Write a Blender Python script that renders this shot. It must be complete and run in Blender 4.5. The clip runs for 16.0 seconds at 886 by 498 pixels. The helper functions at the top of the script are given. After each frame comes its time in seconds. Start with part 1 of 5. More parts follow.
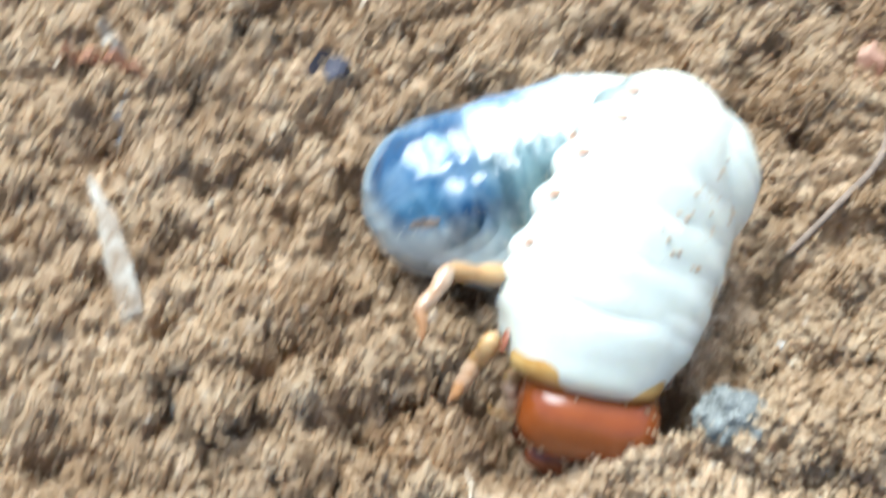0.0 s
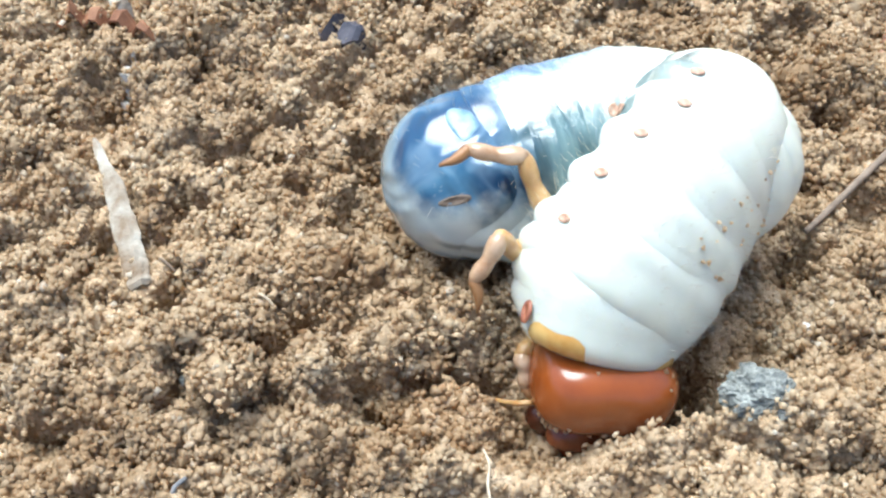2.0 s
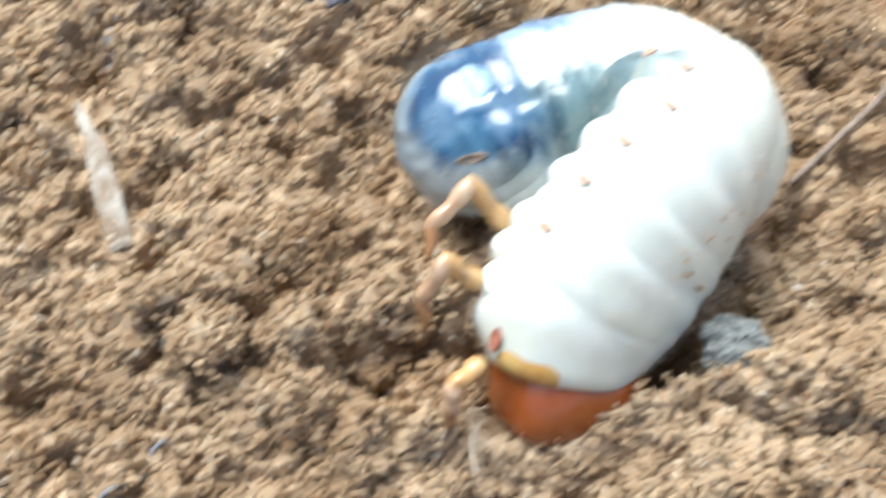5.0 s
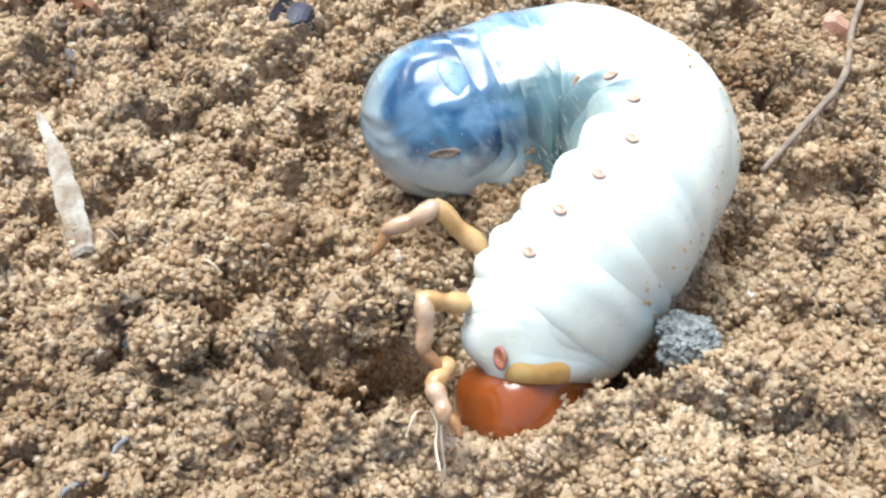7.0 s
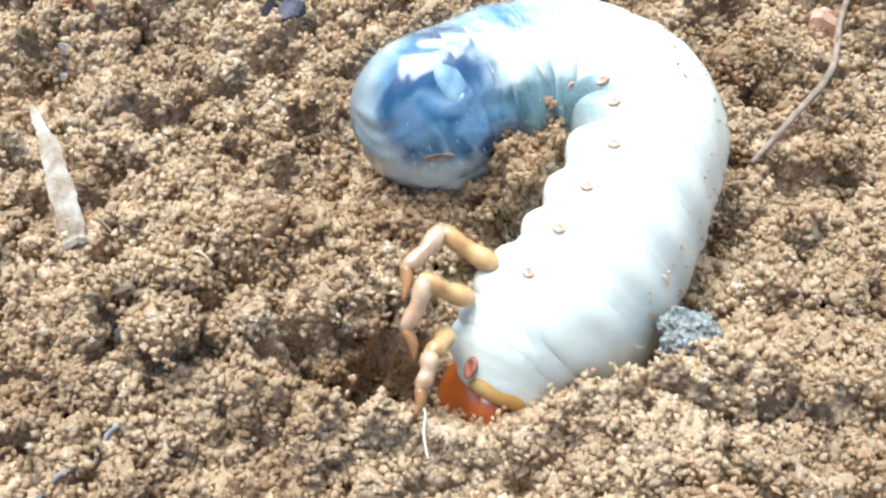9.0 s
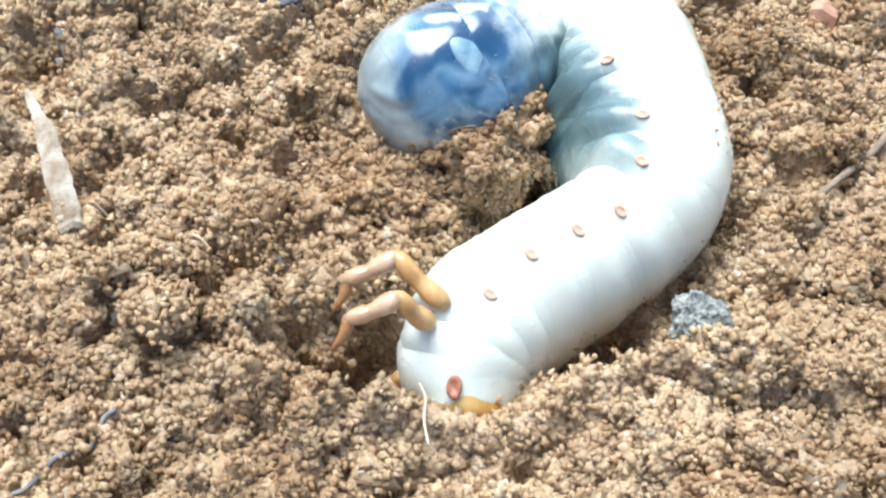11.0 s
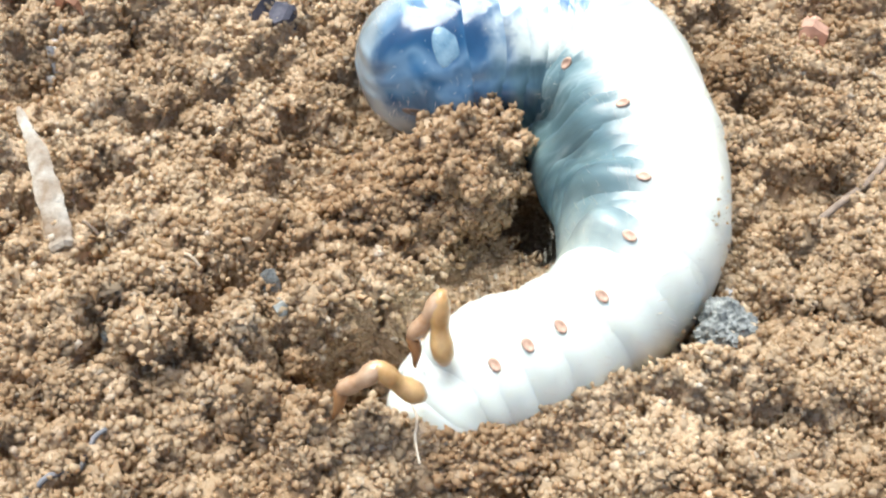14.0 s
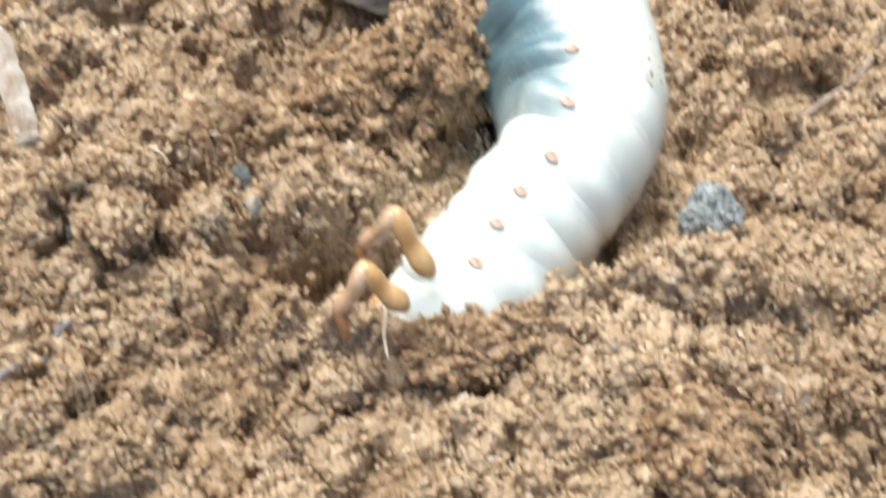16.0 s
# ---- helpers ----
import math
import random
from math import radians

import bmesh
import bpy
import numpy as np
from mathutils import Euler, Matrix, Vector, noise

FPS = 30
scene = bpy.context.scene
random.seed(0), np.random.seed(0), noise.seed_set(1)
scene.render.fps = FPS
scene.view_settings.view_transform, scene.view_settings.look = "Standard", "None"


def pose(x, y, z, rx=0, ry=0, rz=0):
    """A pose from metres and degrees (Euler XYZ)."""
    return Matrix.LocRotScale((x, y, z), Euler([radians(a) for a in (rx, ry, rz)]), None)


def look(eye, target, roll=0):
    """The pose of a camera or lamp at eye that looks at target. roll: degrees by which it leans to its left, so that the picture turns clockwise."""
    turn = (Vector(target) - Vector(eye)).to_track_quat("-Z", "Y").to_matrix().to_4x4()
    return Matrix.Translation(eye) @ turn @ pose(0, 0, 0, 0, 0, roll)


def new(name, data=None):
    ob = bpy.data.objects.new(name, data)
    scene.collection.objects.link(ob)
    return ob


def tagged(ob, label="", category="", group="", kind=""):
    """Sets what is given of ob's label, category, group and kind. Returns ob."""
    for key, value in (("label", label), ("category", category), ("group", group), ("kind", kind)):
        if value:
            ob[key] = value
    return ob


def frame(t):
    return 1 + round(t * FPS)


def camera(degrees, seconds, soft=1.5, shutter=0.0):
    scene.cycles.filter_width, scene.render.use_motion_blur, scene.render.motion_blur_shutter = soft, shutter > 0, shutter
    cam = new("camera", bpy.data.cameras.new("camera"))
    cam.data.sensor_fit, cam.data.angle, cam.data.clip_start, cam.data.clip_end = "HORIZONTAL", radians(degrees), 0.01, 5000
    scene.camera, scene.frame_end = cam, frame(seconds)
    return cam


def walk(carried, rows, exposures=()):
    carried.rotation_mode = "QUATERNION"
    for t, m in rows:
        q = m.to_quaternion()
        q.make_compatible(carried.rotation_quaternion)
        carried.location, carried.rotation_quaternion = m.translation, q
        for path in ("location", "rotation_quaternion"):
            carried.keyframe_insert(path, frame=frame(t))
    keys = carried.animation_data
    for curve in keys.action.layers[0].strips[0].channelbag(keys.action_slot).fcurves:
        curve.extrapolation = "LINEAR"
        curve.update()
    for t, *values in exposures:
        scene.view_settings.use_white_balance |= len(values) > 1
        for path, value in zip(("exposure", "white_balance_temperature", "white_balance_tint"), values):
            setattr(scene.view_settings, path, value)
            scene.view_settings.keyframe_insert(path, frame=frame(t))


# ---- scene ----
SOFT = 2.35
cam = camera(42, 16.0, soft=SOFT, shutter=0.7)
PATH = [
    (0, look((0.00466, -0.03815, 0.05742), (0.00274, -0.00145, 0.00999), -4.65)),
    (0.1, look((0.00466, -0.03815, 0.05742), (0.00376, -0.00044, 0.01073), -4.65)),
    (0.2, look((0.00466, -0.03815, 0.05742), (0.00425, -0.00058, 0.01060), -4.65)),
    (0.3, look((0.00466, -0.03815, 0.05742), (0.00355, -0.00046, 0.01072), -4.65)),
    (0.5, look((0.00356, -0.03699, 0.05750), (0.00232, -0.00144, 0.00918), -3.57)),
    (1, look((0.00296, -0.03756, 0.05709), (0.00242, -0.00124, 0.00934), -2.19)),
    (1.5, look((0.00193, -0.03697, 0.05636), (0.00049, -0.00107, 0.00831), -3.02)),
    (2, look((0.00297, -0.03706, 0.05595), (0.00155, -0.00147, 0.00767), -3.07)),
    (2.5, look((0.00260, -0.03671, 0.05574), (0.00002, -0.00067, 0.00784), -4.76)),
    (3, look((0.00253, -0.03759, 0.05453), (0.00027, -0.00264, 0.00581), -3.94)),
    (3.5, look((0.00252, -0.03777, 0.05394), (0.00020, -0.00349, 0.00475), -3.99)),
    (4, look((0.00230, -0.03768, 0.05355), (-0.00031, -0.00372, 0.00416), -4.22)),
    (4.5, look((0.00176, -0.03711, 0.05372), (-0.00154, -0.00352, 0.00411), -5.43)),
    (5, look((0.00391, -0.03745, 0.05437), (0.00233, -0.00255, 0.00559), -3.34)),
    (5.2, look((0.00487, -0.03753, 0.05495), (0.00508, -0.00111, 0.00726), -1.43)),
    (7.3, look((0.00230, -0.04062, 0.05325), (0.00394, -0.00299, 0.00654), 1.42)),
    (7.5, look((0.00253, -0.04056, 0.05339), (0.00390, -0.00264, 0.00691), 1.17)),
    (8, look((0.00273, -0.04071, 0.05338), (0.00467, -0.00160, 0.00792), 1.64)),
    (8.5, look((0.00288, -0.04146, 0.05371), (0.00463, -0.00196, 0.00858), 1.28)),
    (9, look((0.00285, -0.04140, 0.05349), (0.00474, -0.00393, 0.00667), 1.55)),
    (11.3, look((0.00214, -0.04193, 0.05231), (0.00468, -0.00423, 0.00570), 2.66)),
    (11.5, look((0.00238, -0.04171, 0.05250), (0.00490, -0.00416, 0.00577), 2.65)),
    (12, look((0.00237, -0.04161, 0.05253), (0.00490, -0.00365, 0.00613), 2.55)),
    (12.5, look((0.00249, -0.04165, 0.05240), (0.00561, -0.00390, 0.00587), 3.26)),
    (13, look((0.00263, -0.04161, 0.05251), (0.00583, -0.00379, 0.00604), 3.26)),
    (13.5, look((0.00266, -0.04159, 0.05227), (0.00578, -0.00381, 0.00577), 3.15)),
    (14, look((0.00241, -0.04164, 0.05254), (0.00516, -0.00346, 0.00633), 2.76)),
    (14.5, look((0.00243, -0.04166, 0.05230), (0.00521, -0.00380, 0.00584), 2.87)),
    (15, look((0.00272, -0.04195, 0.05198), (0.00596, -0.00468, 0.00507), 3.55)),
    (15.5, look((0.00236, -0.04166, 0.05215), (0.00479, -0.00413, 0.00540), 2.53)),
    (16, look((0.00394, -0.04229, 0.05068), (0.00668, -0.00714, 0.00213), 3.24)),
]
walk(cam, PATH, [(0, 0.92, 5430, -1), (5, 0.87, 5730, 2), (9, 1.02, 5500, 1), (12, 0.975, 5780, 2), (16, 0.88, 5920, 4)])

# ---- light ----
SUN_FROM = Vector((-0.20, 0.36, 1.0)).normalized()
world = bpy.data.worlds.new("sky")
scene.world = world
world.use_nodes = True
wt = world.node_tree
sky = wt.nodes.new("ShaderNodeTexSky")
sky.sky_type, sky.sun_disc = "NISHITA", False
sky.sun_elevation = math.asin(SUN_FROM.z)
sky.sun_rotation = math.atan2(SUN_FROM.x, SUN_FROM.y)
sky.air_density, sky.dust_density, sky.ozone_density = 1.0, 5.0, 1.0
wt.nodes["Background"].inputs["Strength"].default_value = 0.12
wt.links.new(sky.outputs["Color"], wt.nodes["Background"].inputs["Color"])
sun_lamp = bpy.data.lights.new("sun", "SUN")
sun_lamp.energy, sun_lamp.angle, sun_lamp.color = 3.4, radians(48), (1.0, 0.945, 0.875)
sun = new("sun", sun_lamp)
sun.matrix_world = look(SUN_FROM * 2, (0, 0, 0))

# ---- helpers: sizes below are in millimetres ----
MM = 0.001


def mm(x, y, z, rx=0, ry=0, rz=0):
    return pose(x * MM, y * MM, z * MM, rx, ry, rz)


def lattice(ix, iy, seed):
    n = (ix.astype(np.int64) * 374761393 + iy.astype(np.int64) * 668265263 + seed * 974634777) & 0xFFFFFFFF
    n = ((n ^ (n >> 13)) * 1274126177) & 0xFFFFFFFF
    return ((n ^ (n >> 16)) & 0xFFFFFF) / float(0xFFFFFF)


def vnoise(x, y, size, seed):
    x, y = x / size, y / size
    ix, iy = np.floor(x), np.floor(y)
    fx, fy = x - ix, y - iy
    fx, fy = fx * fx * (3 - 2 * fx), fy * fy * (3 - 2 * fy)
    a, b = lattice(ix, iy, seed), lattice(ix + 1, iy, seed)
    c, d = lattice(ix, iy + 1, seed), lattice(ix + 1, iy + 1, seed)
    return (a + (b - a) * fx) * (1 - fy) + (c + (d - c) * fx) * fy - 0.5


def crumbs(x, y, size, seed):
    """Rounded crumbs with clefts between them: 0 in the clefts, about 1 on the tops."""
    ix, iy = np.floor(x / size), np.floor(y / size)
    best, second, tall = np.full_like(x, 9.0), np.full_like(x, 9.0), np.zeros_like(x)
    for dx in (-1, 0, 1):
        for dy in (-1, 0, 1):
            cx, cy = ix + dx, iy + dy
            px = cx + 0.15 + 0.7 * lattice(cx, cy, seed)
            py = cy + 0.15 + 0.7 * lattice(cx, cy, seed + 1)
            d = np.hypot(x / size - px, y / size - py)
            nearer = d < best
            second = np.where(nearer, best, np.minimum(second, d))
            tall = np.where(nearer, lattice(cx, cy, seed + 2), tall)
            best = np.where(nearer, d, best)
    edge = np.clip((second - best) / 0.38, 0, 1)
    return (edge * (2 - edge)) * (0.35 + 0.65 * tall)


def off_line(x, y, pts):
    far = np.full_like(x, 1e9)
    for (ax, ay), (bx, by) in zip(pts, pts[1:]):
        ux, uy = bx - ax, by - ay
        s = np.clip(((x - ax) * ux + (y - ay) * uy) / (ux * ux + uy * uy), 0, 1)
        far = np.minimum(far, np.hypot(x - ax - s * ux, y - ay - s * uy))
    return far


def ease(v):
    v = np.clip(v, 0, 1)
    return v * v * (3 - 2 * v)


BED_CURLED = [(9, -5), (12, 0), (15, 5), (16, 8), (12, 9.5), (7, 8.5), (2, 7)]
BED_STRETCHED = [(7, -9), (10, -7), (14, -4.5), (17.5, 2.5), (16.5, 12), (11, 14.5), (4.5, 13)]
RIDGE = [(-3, -10.6), (0, -10.4), (3, -11.0), (6.4, -12.0), (8.8, -11.6), (11.2, -10.2), (14, -9.2), (17.5, -8.7), (20, -9.0), (24, -10)]
PITS = [(-6.8, -2.1, 1.4, 4.5), (-20.8, 15.9, 1.7, 5.0), (-13.5, 12.1, 1.0, 3.5), (-14.4, 7.6, 1.2, 3.5), (24.4, 20.2, 1.6, 4.5),
        (12.5, 6.0, 3.4, 4.5), (1.4, -7.0, 3.1, 9.0), (-14.6, 0.3, 1.5, 3.0), (-24.0, 14.4, 1.3, 2.5), (-3.6, 11.0, 1.6, 3.0), (-19.5, 5.0, 1.3, 2.6),
        (-5.6, 16.8, 1.4, 2.5), (26.8, 14.8, 1.5, 3.0), (27.0, 6.4, 1.3, 2.2), (-8.0, -3.7, 1.1, 2.2), (14.2, -5.0, 2.6, 5.5), (13.0, -7.4, 1.7, 4.0), (15.3, -6.9, 1.5, 3.5),
        (18.6, -2.6, 1.5, 1.2), (22.6, 3.2, 1.4, 2.6), (-7.7, 9.6, 1.1, 2.5), (-20.4, -8.4, 1.2, 2.2), (-4.2, -10.9, 1.0, 2.0), (-5.1, 5.2, 1.4, 2.6), (-3.2, -5.6, 1.3, 2.4), (8.8, -14.2, 1.0, 2.0)]


CLEAR = [[(-21.5, 13.6), (-15.7, -0.6)], [(-25.5, 23.4), (-18, 20.6)], [(-22, 26), (-20, 17)], [(-7.2, 23.2), (-3.8, 20.2)], [(31.5, 19), (33.4, 23.2)],
         [(-11.6, -11.8), (-19, -17.2)], [(22.9, 4), (31, 14)], [(31, 14), (35, 25)], [(18, -7), (22, -4)]]


def ground_height(x, y):
    x, y = np.asarray(x, float), np.asarray(y, float)
    bed = np.minimum(off_line(x, y, BED_CURLED), off_line(x, y, BED_STRETCHED))
    bed = 1 - ease((bed - 3.5) / 3.5)
    rough = 1 - 0.6 * bed
    near = 1 - ease((np.hypot(x - 4, y - 4) - 60) / 60)
    wx = x + 1.3 * vnoise(x, y, 1.9, 31) + 0.7 * vnoise(x, y, 0.7, 33)
    wy = y + 1.3 * vnoise(x, y, 1.9, 32) + 0.7 * vnoise(x, y, 0.7, 34)
    h = 2.2 * vnoise(x, y, 13.0, 3) + 1.3 * vnoise(x, y, 5.0, 4)
    rim = np.exp(-(off_line(x, y, RIDGE) / 2.1) ** 2)
    h = h * (1 - 0.75 * rim) * (1 - 0.5 * bed)
    h = h + rough * (2.7 * crumbs(wx, wy, 3.8, 7) + 1.6 * crumbs(wx, wy, 1.8, 17) + 0.55 * crumbs(wx, wy, 0.95, 27) + 0.4 * vnoise(x, y, 0.8, 5) - 2.05)
    h = h * (0.35 + 0.65 * near)
    h = h - 2.1 * bed * (1 - rim)
    h = h + 2.2 * rim * (1 - 0.70 * np.exp(-((x - 6.2) / 3.8) ** 2))
    lane = np.exp(-(off_line(x, y, CLEAR[0]) / 1.5) ** 4)
    h = h * (1 - lane) + (0.25 * h + 0.1) * lane
    for px, py, r, deep in PITS:
        wob = r * (1 + 0.5 * vnoise(x, y, 1.6, 40))
        h = h - deep * np.exp(-(np.hypot(x - px, y - py) / wob) ** 4)
    return h


def ground_at(x, y):
    return float(ground_height(np.array([float(x)]), np.array([float(y)]))[0])


def mesh_from(name, verts, faces):
    """A mesh from arrays of vertices in millimetres and of triangles or quads."""
    me = bpy.data.meshes.new(name)
    verts, faces = np.asarray(verts, np.float32) * MM, np.asarray(faces, np.int32)
    n, k = faces.shape
    me.vertices.add(len(verts))
    me.vertices.foreach_set("co", verts.ravel())
    me.loops.add(n * k)
    me.loops.foreach_set("vertex_index", faces.ravel())
    me.polygons.add(n)
    me.polygons.foreach_set("loop_start", np.arange(0, n * k, k, dtype=np.int32))
    me.update(calc_edges=True)
    return me


def faceted(me, each=0, share=0.0):
    """Flat faces; with each, that share of the pieces of so many faces is smooth."""
    me.shade_flat()
    if each:
        soft = np.random.default_rng(9).random(len(me.polygons) // each) < share
        me.polygons.foreach_set("use_smooth", np.repeat(soft, each))
    return me


def smooth(me):
    me.polygons.foreach_set("use_smooth", np.ones(len(me.polygons), bool))
    return me


def part(name, me, material, parent=None, label=""):
    ob = new(name, me)
    if not me.materials:
        me.materials.append(material)
    if parent:
        ob.parent = parent
    return tagged(ob, label)


def sheet(rows, closed=True):
    """Quads over a grid of points: rows of rings; closed rings wrap round."""
    a = np.asarray(rows, float)
    n, k = a.shape[:2]
    i, j = np.meshgrid(np.arange(n - 1), np.arange(k if closed else k - 1), indexing="ij")
    q = np.stack([i * k + j, i * k + (j + 1) % k, (i + 1) * k + (j + 1) % k, (i + 1) * k + j], -1).reshape(-1, 4)
    return a.reshape(-1, 3), q


def tube(points, radii, sides=10, flat=1.0, wob=0.0):
    """A round rod along points, closed at both ends by shrinking rings."""
    pts = [Vector(p) for p in points]
    rings = []
    last = Vector((0.13, 0.31, 0.94))
    for i, p in enumerate(pts):
        d = (pts[min(i + 1, len(pts) - 1)] - pts[max(i - 1, 0)]).normalized()
        side = (last - d * last.dot(d)).normalized()
        last = side
        up = d.cross(side)
        ring = []
        for s in range(sides):
            a = 2 * math.pi * s / sides
            r = radii[i] * (1 + wob * (random.random() - 0.5))
            ring.append(p + side * math.cos(a) * r + up * math.sin(a) * r * flat)
        rings.append([tuple(v) for v in ring])
    e0 = [tuple(pts[0])] * sides
    e1 = [tuple(pts[-1])] * sides
    return sheet([e0] + rings + [e1])


GRAIN_V = np.array([(1, 0, 0), (-1, 0, 0), (0, 1, 0), (0, -1, 0), (0, 0, 1), (0, 0, -1)]) * 1.0
GRAIN_F = np.array([(a, b, c) if s else (b, a, c) for a, b, c, s in ((0, 2, 4, 1), (2, 1, 4, 1), (1, 3, 4, 1), (3, 0, 4, 1), (0, 2, 5, 0), (2, 1, 5, 0), (1, 3, 5, 0), (3, 0, 5, 0))])


def grains(centres, radii, seed):
    """Angular sand grains at the given places, as one set of vertices and triangles."""
    rng = np.random.default_rng(seed)
    n = len(centres)
    q = rng.normal(size=(n, 4))
    q /= np.linalg.norm(q, axis=1)[:, None]
    w, x, y, z = q.T
    rot = np.stack([1 - 2 * (y * y + z * z), 2 * (x * y - w * z), 2 * (x * z + w * y), 2 * (x * y + w * z), 1 - 2 * (x * x + z * z),
                    2 * (y * z - w * x), 2 * (x * z - w * y), 2 * (y * z + w * x), 1 - 2 * (x * x + y * y)], -1).reshape(n, 3, 3)
    stretch = rng.uniform(0.72, 1.35, size=(n, 1, 3))
    v = (GRAIN_V[None] * rng.uniform(0.75, 1.25, size=(n, len(GRAIN_V), 1)) + rng.uniform(-0.36, 0.36, size=(n, len(GRAIN_V), 3))) * stretch
    v = np.einsum("nij,nvj->nvi", rot, v) * radii[:, None, None] + centres[:, None]
    f = GRAIN_F[None] + (np.arange(n) * len(GRAIN_V))[:, None, None]
    return v.reshape(-1, 3), f.reshape(-1, 3)


# ---- materials ----
def material(name, base, rough=0.5, metal=0.0, spec=0.5):
    m = bpy.data.materials.new(name)
    m.use_nodes = True
    b = m.node_tree.nodes["Principled BSDF"]
    b.inputs["Base Color"].default_value = (*base, 1)
    b.inputs["Roughness"].default_value = rough
    b.inputs["Metallic"].default_value = metal
    b.inputs["Specular IOR Level"].default_value = spec
    return m, m.node_tree.nodes, m.node_tree.links, b


def ramp(nodes, stops):
    r = nodes.new("ShaderNodeValToRGB")
    while len(r.color_ramp.elements) < len(stops):
        r.color_ramp.elements.new(0.5)
    for e, (p, c) in zip(r.color_ramp.elements, stops):
        e.position, e.color = p, (*c, 1)
    return r


def noise_node(nodes, links, scale, detail=3, rough=0.55, distort=0.0, coord="Object"):
    tc = nodes.new("ShaderNodeTexCoord")
    n = nodes.new("ShaderNodeTexNoise")
    n.inputs["Scale"].default_value = scale
    n.inputs["Detail"].default_value = detail
    n.inputs["Roughness"].default_value = rough
    n.inputs["Distortion"].default_value = distort
    links.new(tc.outputs[coord], n.inputs["Vector"])
    return n


def bump(nodes, links, b, height, strength, dist):
    k = nodes.new("ShaderNodeBump")
    k.inputs["Strength"].default_value = strength
    k.inputs["Distance"].default_value = dist
    links.new(height, k.inputs["Height"])
    links.new(k.outputs["Normal"], b.inputs["Normal"])


def mottled(name, dark, light, scale, rough=0.6, strength=0.4, dist=0.0001, spec=0.4):
    m, nodes, links, b = material(name, light, rough, 0, spec)
    n = noise_node(nodes, links, scale, 5)
    r = ramp(nodes, [(0.3, dark), (0.7, light)])
    links.new(n.outputs["Fac"], r.inputs["Fac"])
    links.new(r.outputs["Color"], b.inputs["Base Color"])
    fine = noise_node(nodes, links, scale * 6, 3)
    bump(nodes, links, b, fine.outputs["Fac"], strength, dist)
    return m


def sand_material(name, tint=(1, 1, 1)):
    m, nodes, links, b = material(name, (0.4, 0.28, 0.16), 0.8, 0, 0.15)
    geo = nodes.new("ShaderNodeNewGeometry")
    c = lambda r, g, bl: (r * tint[0], g * tint[1], bl * tint[2])
    r = ramp(nodes, [(0.0, c(0.58, 0.43, 0.28)), (0.10, c(0.62, 0.47, 0.31)), (0.45, c(0.66, 0.51, 0.345)), (0.85, c(0.70, 0.56, 0.395)), (0.97, c(0.74, 0.61, 0.45)), (1.0, c(0.80, 0.71, 0.60))])
    links.new(geo.outputs["Random Per Island"], r.inputs["Fac"])
    stain = noise_node(nodes, links, 160.0, 4)
    sr = ramp(nodes, [(0.36, (0.74, 0.66, 0.58)), (0.58, (1, 1, 1))])
    links.new(stain.outputs["Fac"], sr.inputs["Fac"])
    mix = nodes.new("ShaderNodeMix")
    mix.data_type, mix.blend_type = "RGBA", "MULTIPLY"
    mix.inputs["Factor"].default_value = 1.0
    links.new(r.outputs["Color"], mix.inputs["A"])
    links.new(sr.outputs["Color"], mix.inputs["B"])
    speck = noise_node(nodes, links, 5200.0, 3, 0.6)
    dust = ramp(nodes, [(0.36, (0.88, 0.85, 0.82)), (0.50, (1, 1, 1)), (0.66, (1.06, 1.07, 1.08))])
    links.new(speck.outputs["Fac"], dust.inputs["Fac"])
    both_tints = nodes.new("ShaderNodeMix")
    both_tints.data_type, both_tints.blend_type = "RGBA", "MULTIPLY"
    both_tints.inputs["Factor"].default_value = 1.0
    links.new(mix.outputs["Result"], both_tints.inputs["A"])
    links.new(dust.outputs["Color"], both_tints.inputs["B"])
    mix = both_tints
    links.new(mix.outputs["Result"], b.inputs["Base Color"])
    fine = noise_node(nodes, links, 5500.0, 3)
    bump(nodes, links, b, fine.outputs["Fac"], 0.4, 0.00012)
    # quartz lets light through
    glow = nodes.new("ShaderNodeBsdfTranslucent")
    links.new(mix.outputs["Result"], glow.inputs["Color"])
    both = nodes.new("ShaderNodeMixShader")
    both.inputs["Fac"].default_value = 0.62
    links.new(b.outputs["BSDF"], both.inputs[1])
    links.new(glow.outputs["BSDF"], both.inputs[2])
    links.new(both.outputs["Shader"], nodes["Material Output"].inputs["Surface"])
    return m


SAND = sand_material("sand_grain", (1.15, 1.20, 1.225))
DAMP_SAND = sand_material("damp_sand_grain", (1.05, 1.03, 0.98))
SOIL = mottled("soil", (0.50, 0.35, 0.212), (0.66, 0.50, 0.335), 1400.0, 0.85, 0.9, 0.0003)
GREY_STONE = mottled("grey_stone", (0.09, 0.095, 0.09), (0.40, 0.41, 0.38), 1500.0, 0.8, 0.9, 0.0002)
WHITE_STONE = mottled("white_stone", (0.45, 0.43, 0.40), (0.72, 0.71, 0.68), 1800.0, 0.5, 0.5, 0.0001)
STRAW = mottled("dry_straw", (0.17, 0.11, 0.06), (0.46, 0.43, 0.37), 520.0, 0.7, 0.7, 0.0002)
BARK = mottled("red_bark", (0.17, 0.07, 0.035), (0.36, 0.18, 0.095), 700.0, 0.7, 0.6, 0.0001)
PINK_FLAKE = mottled("pink_flake", (0.40, 0.22, 0.15), (0.62, 0.38, 0.27), 900.0, 0.7, 0.6, 0.0001)
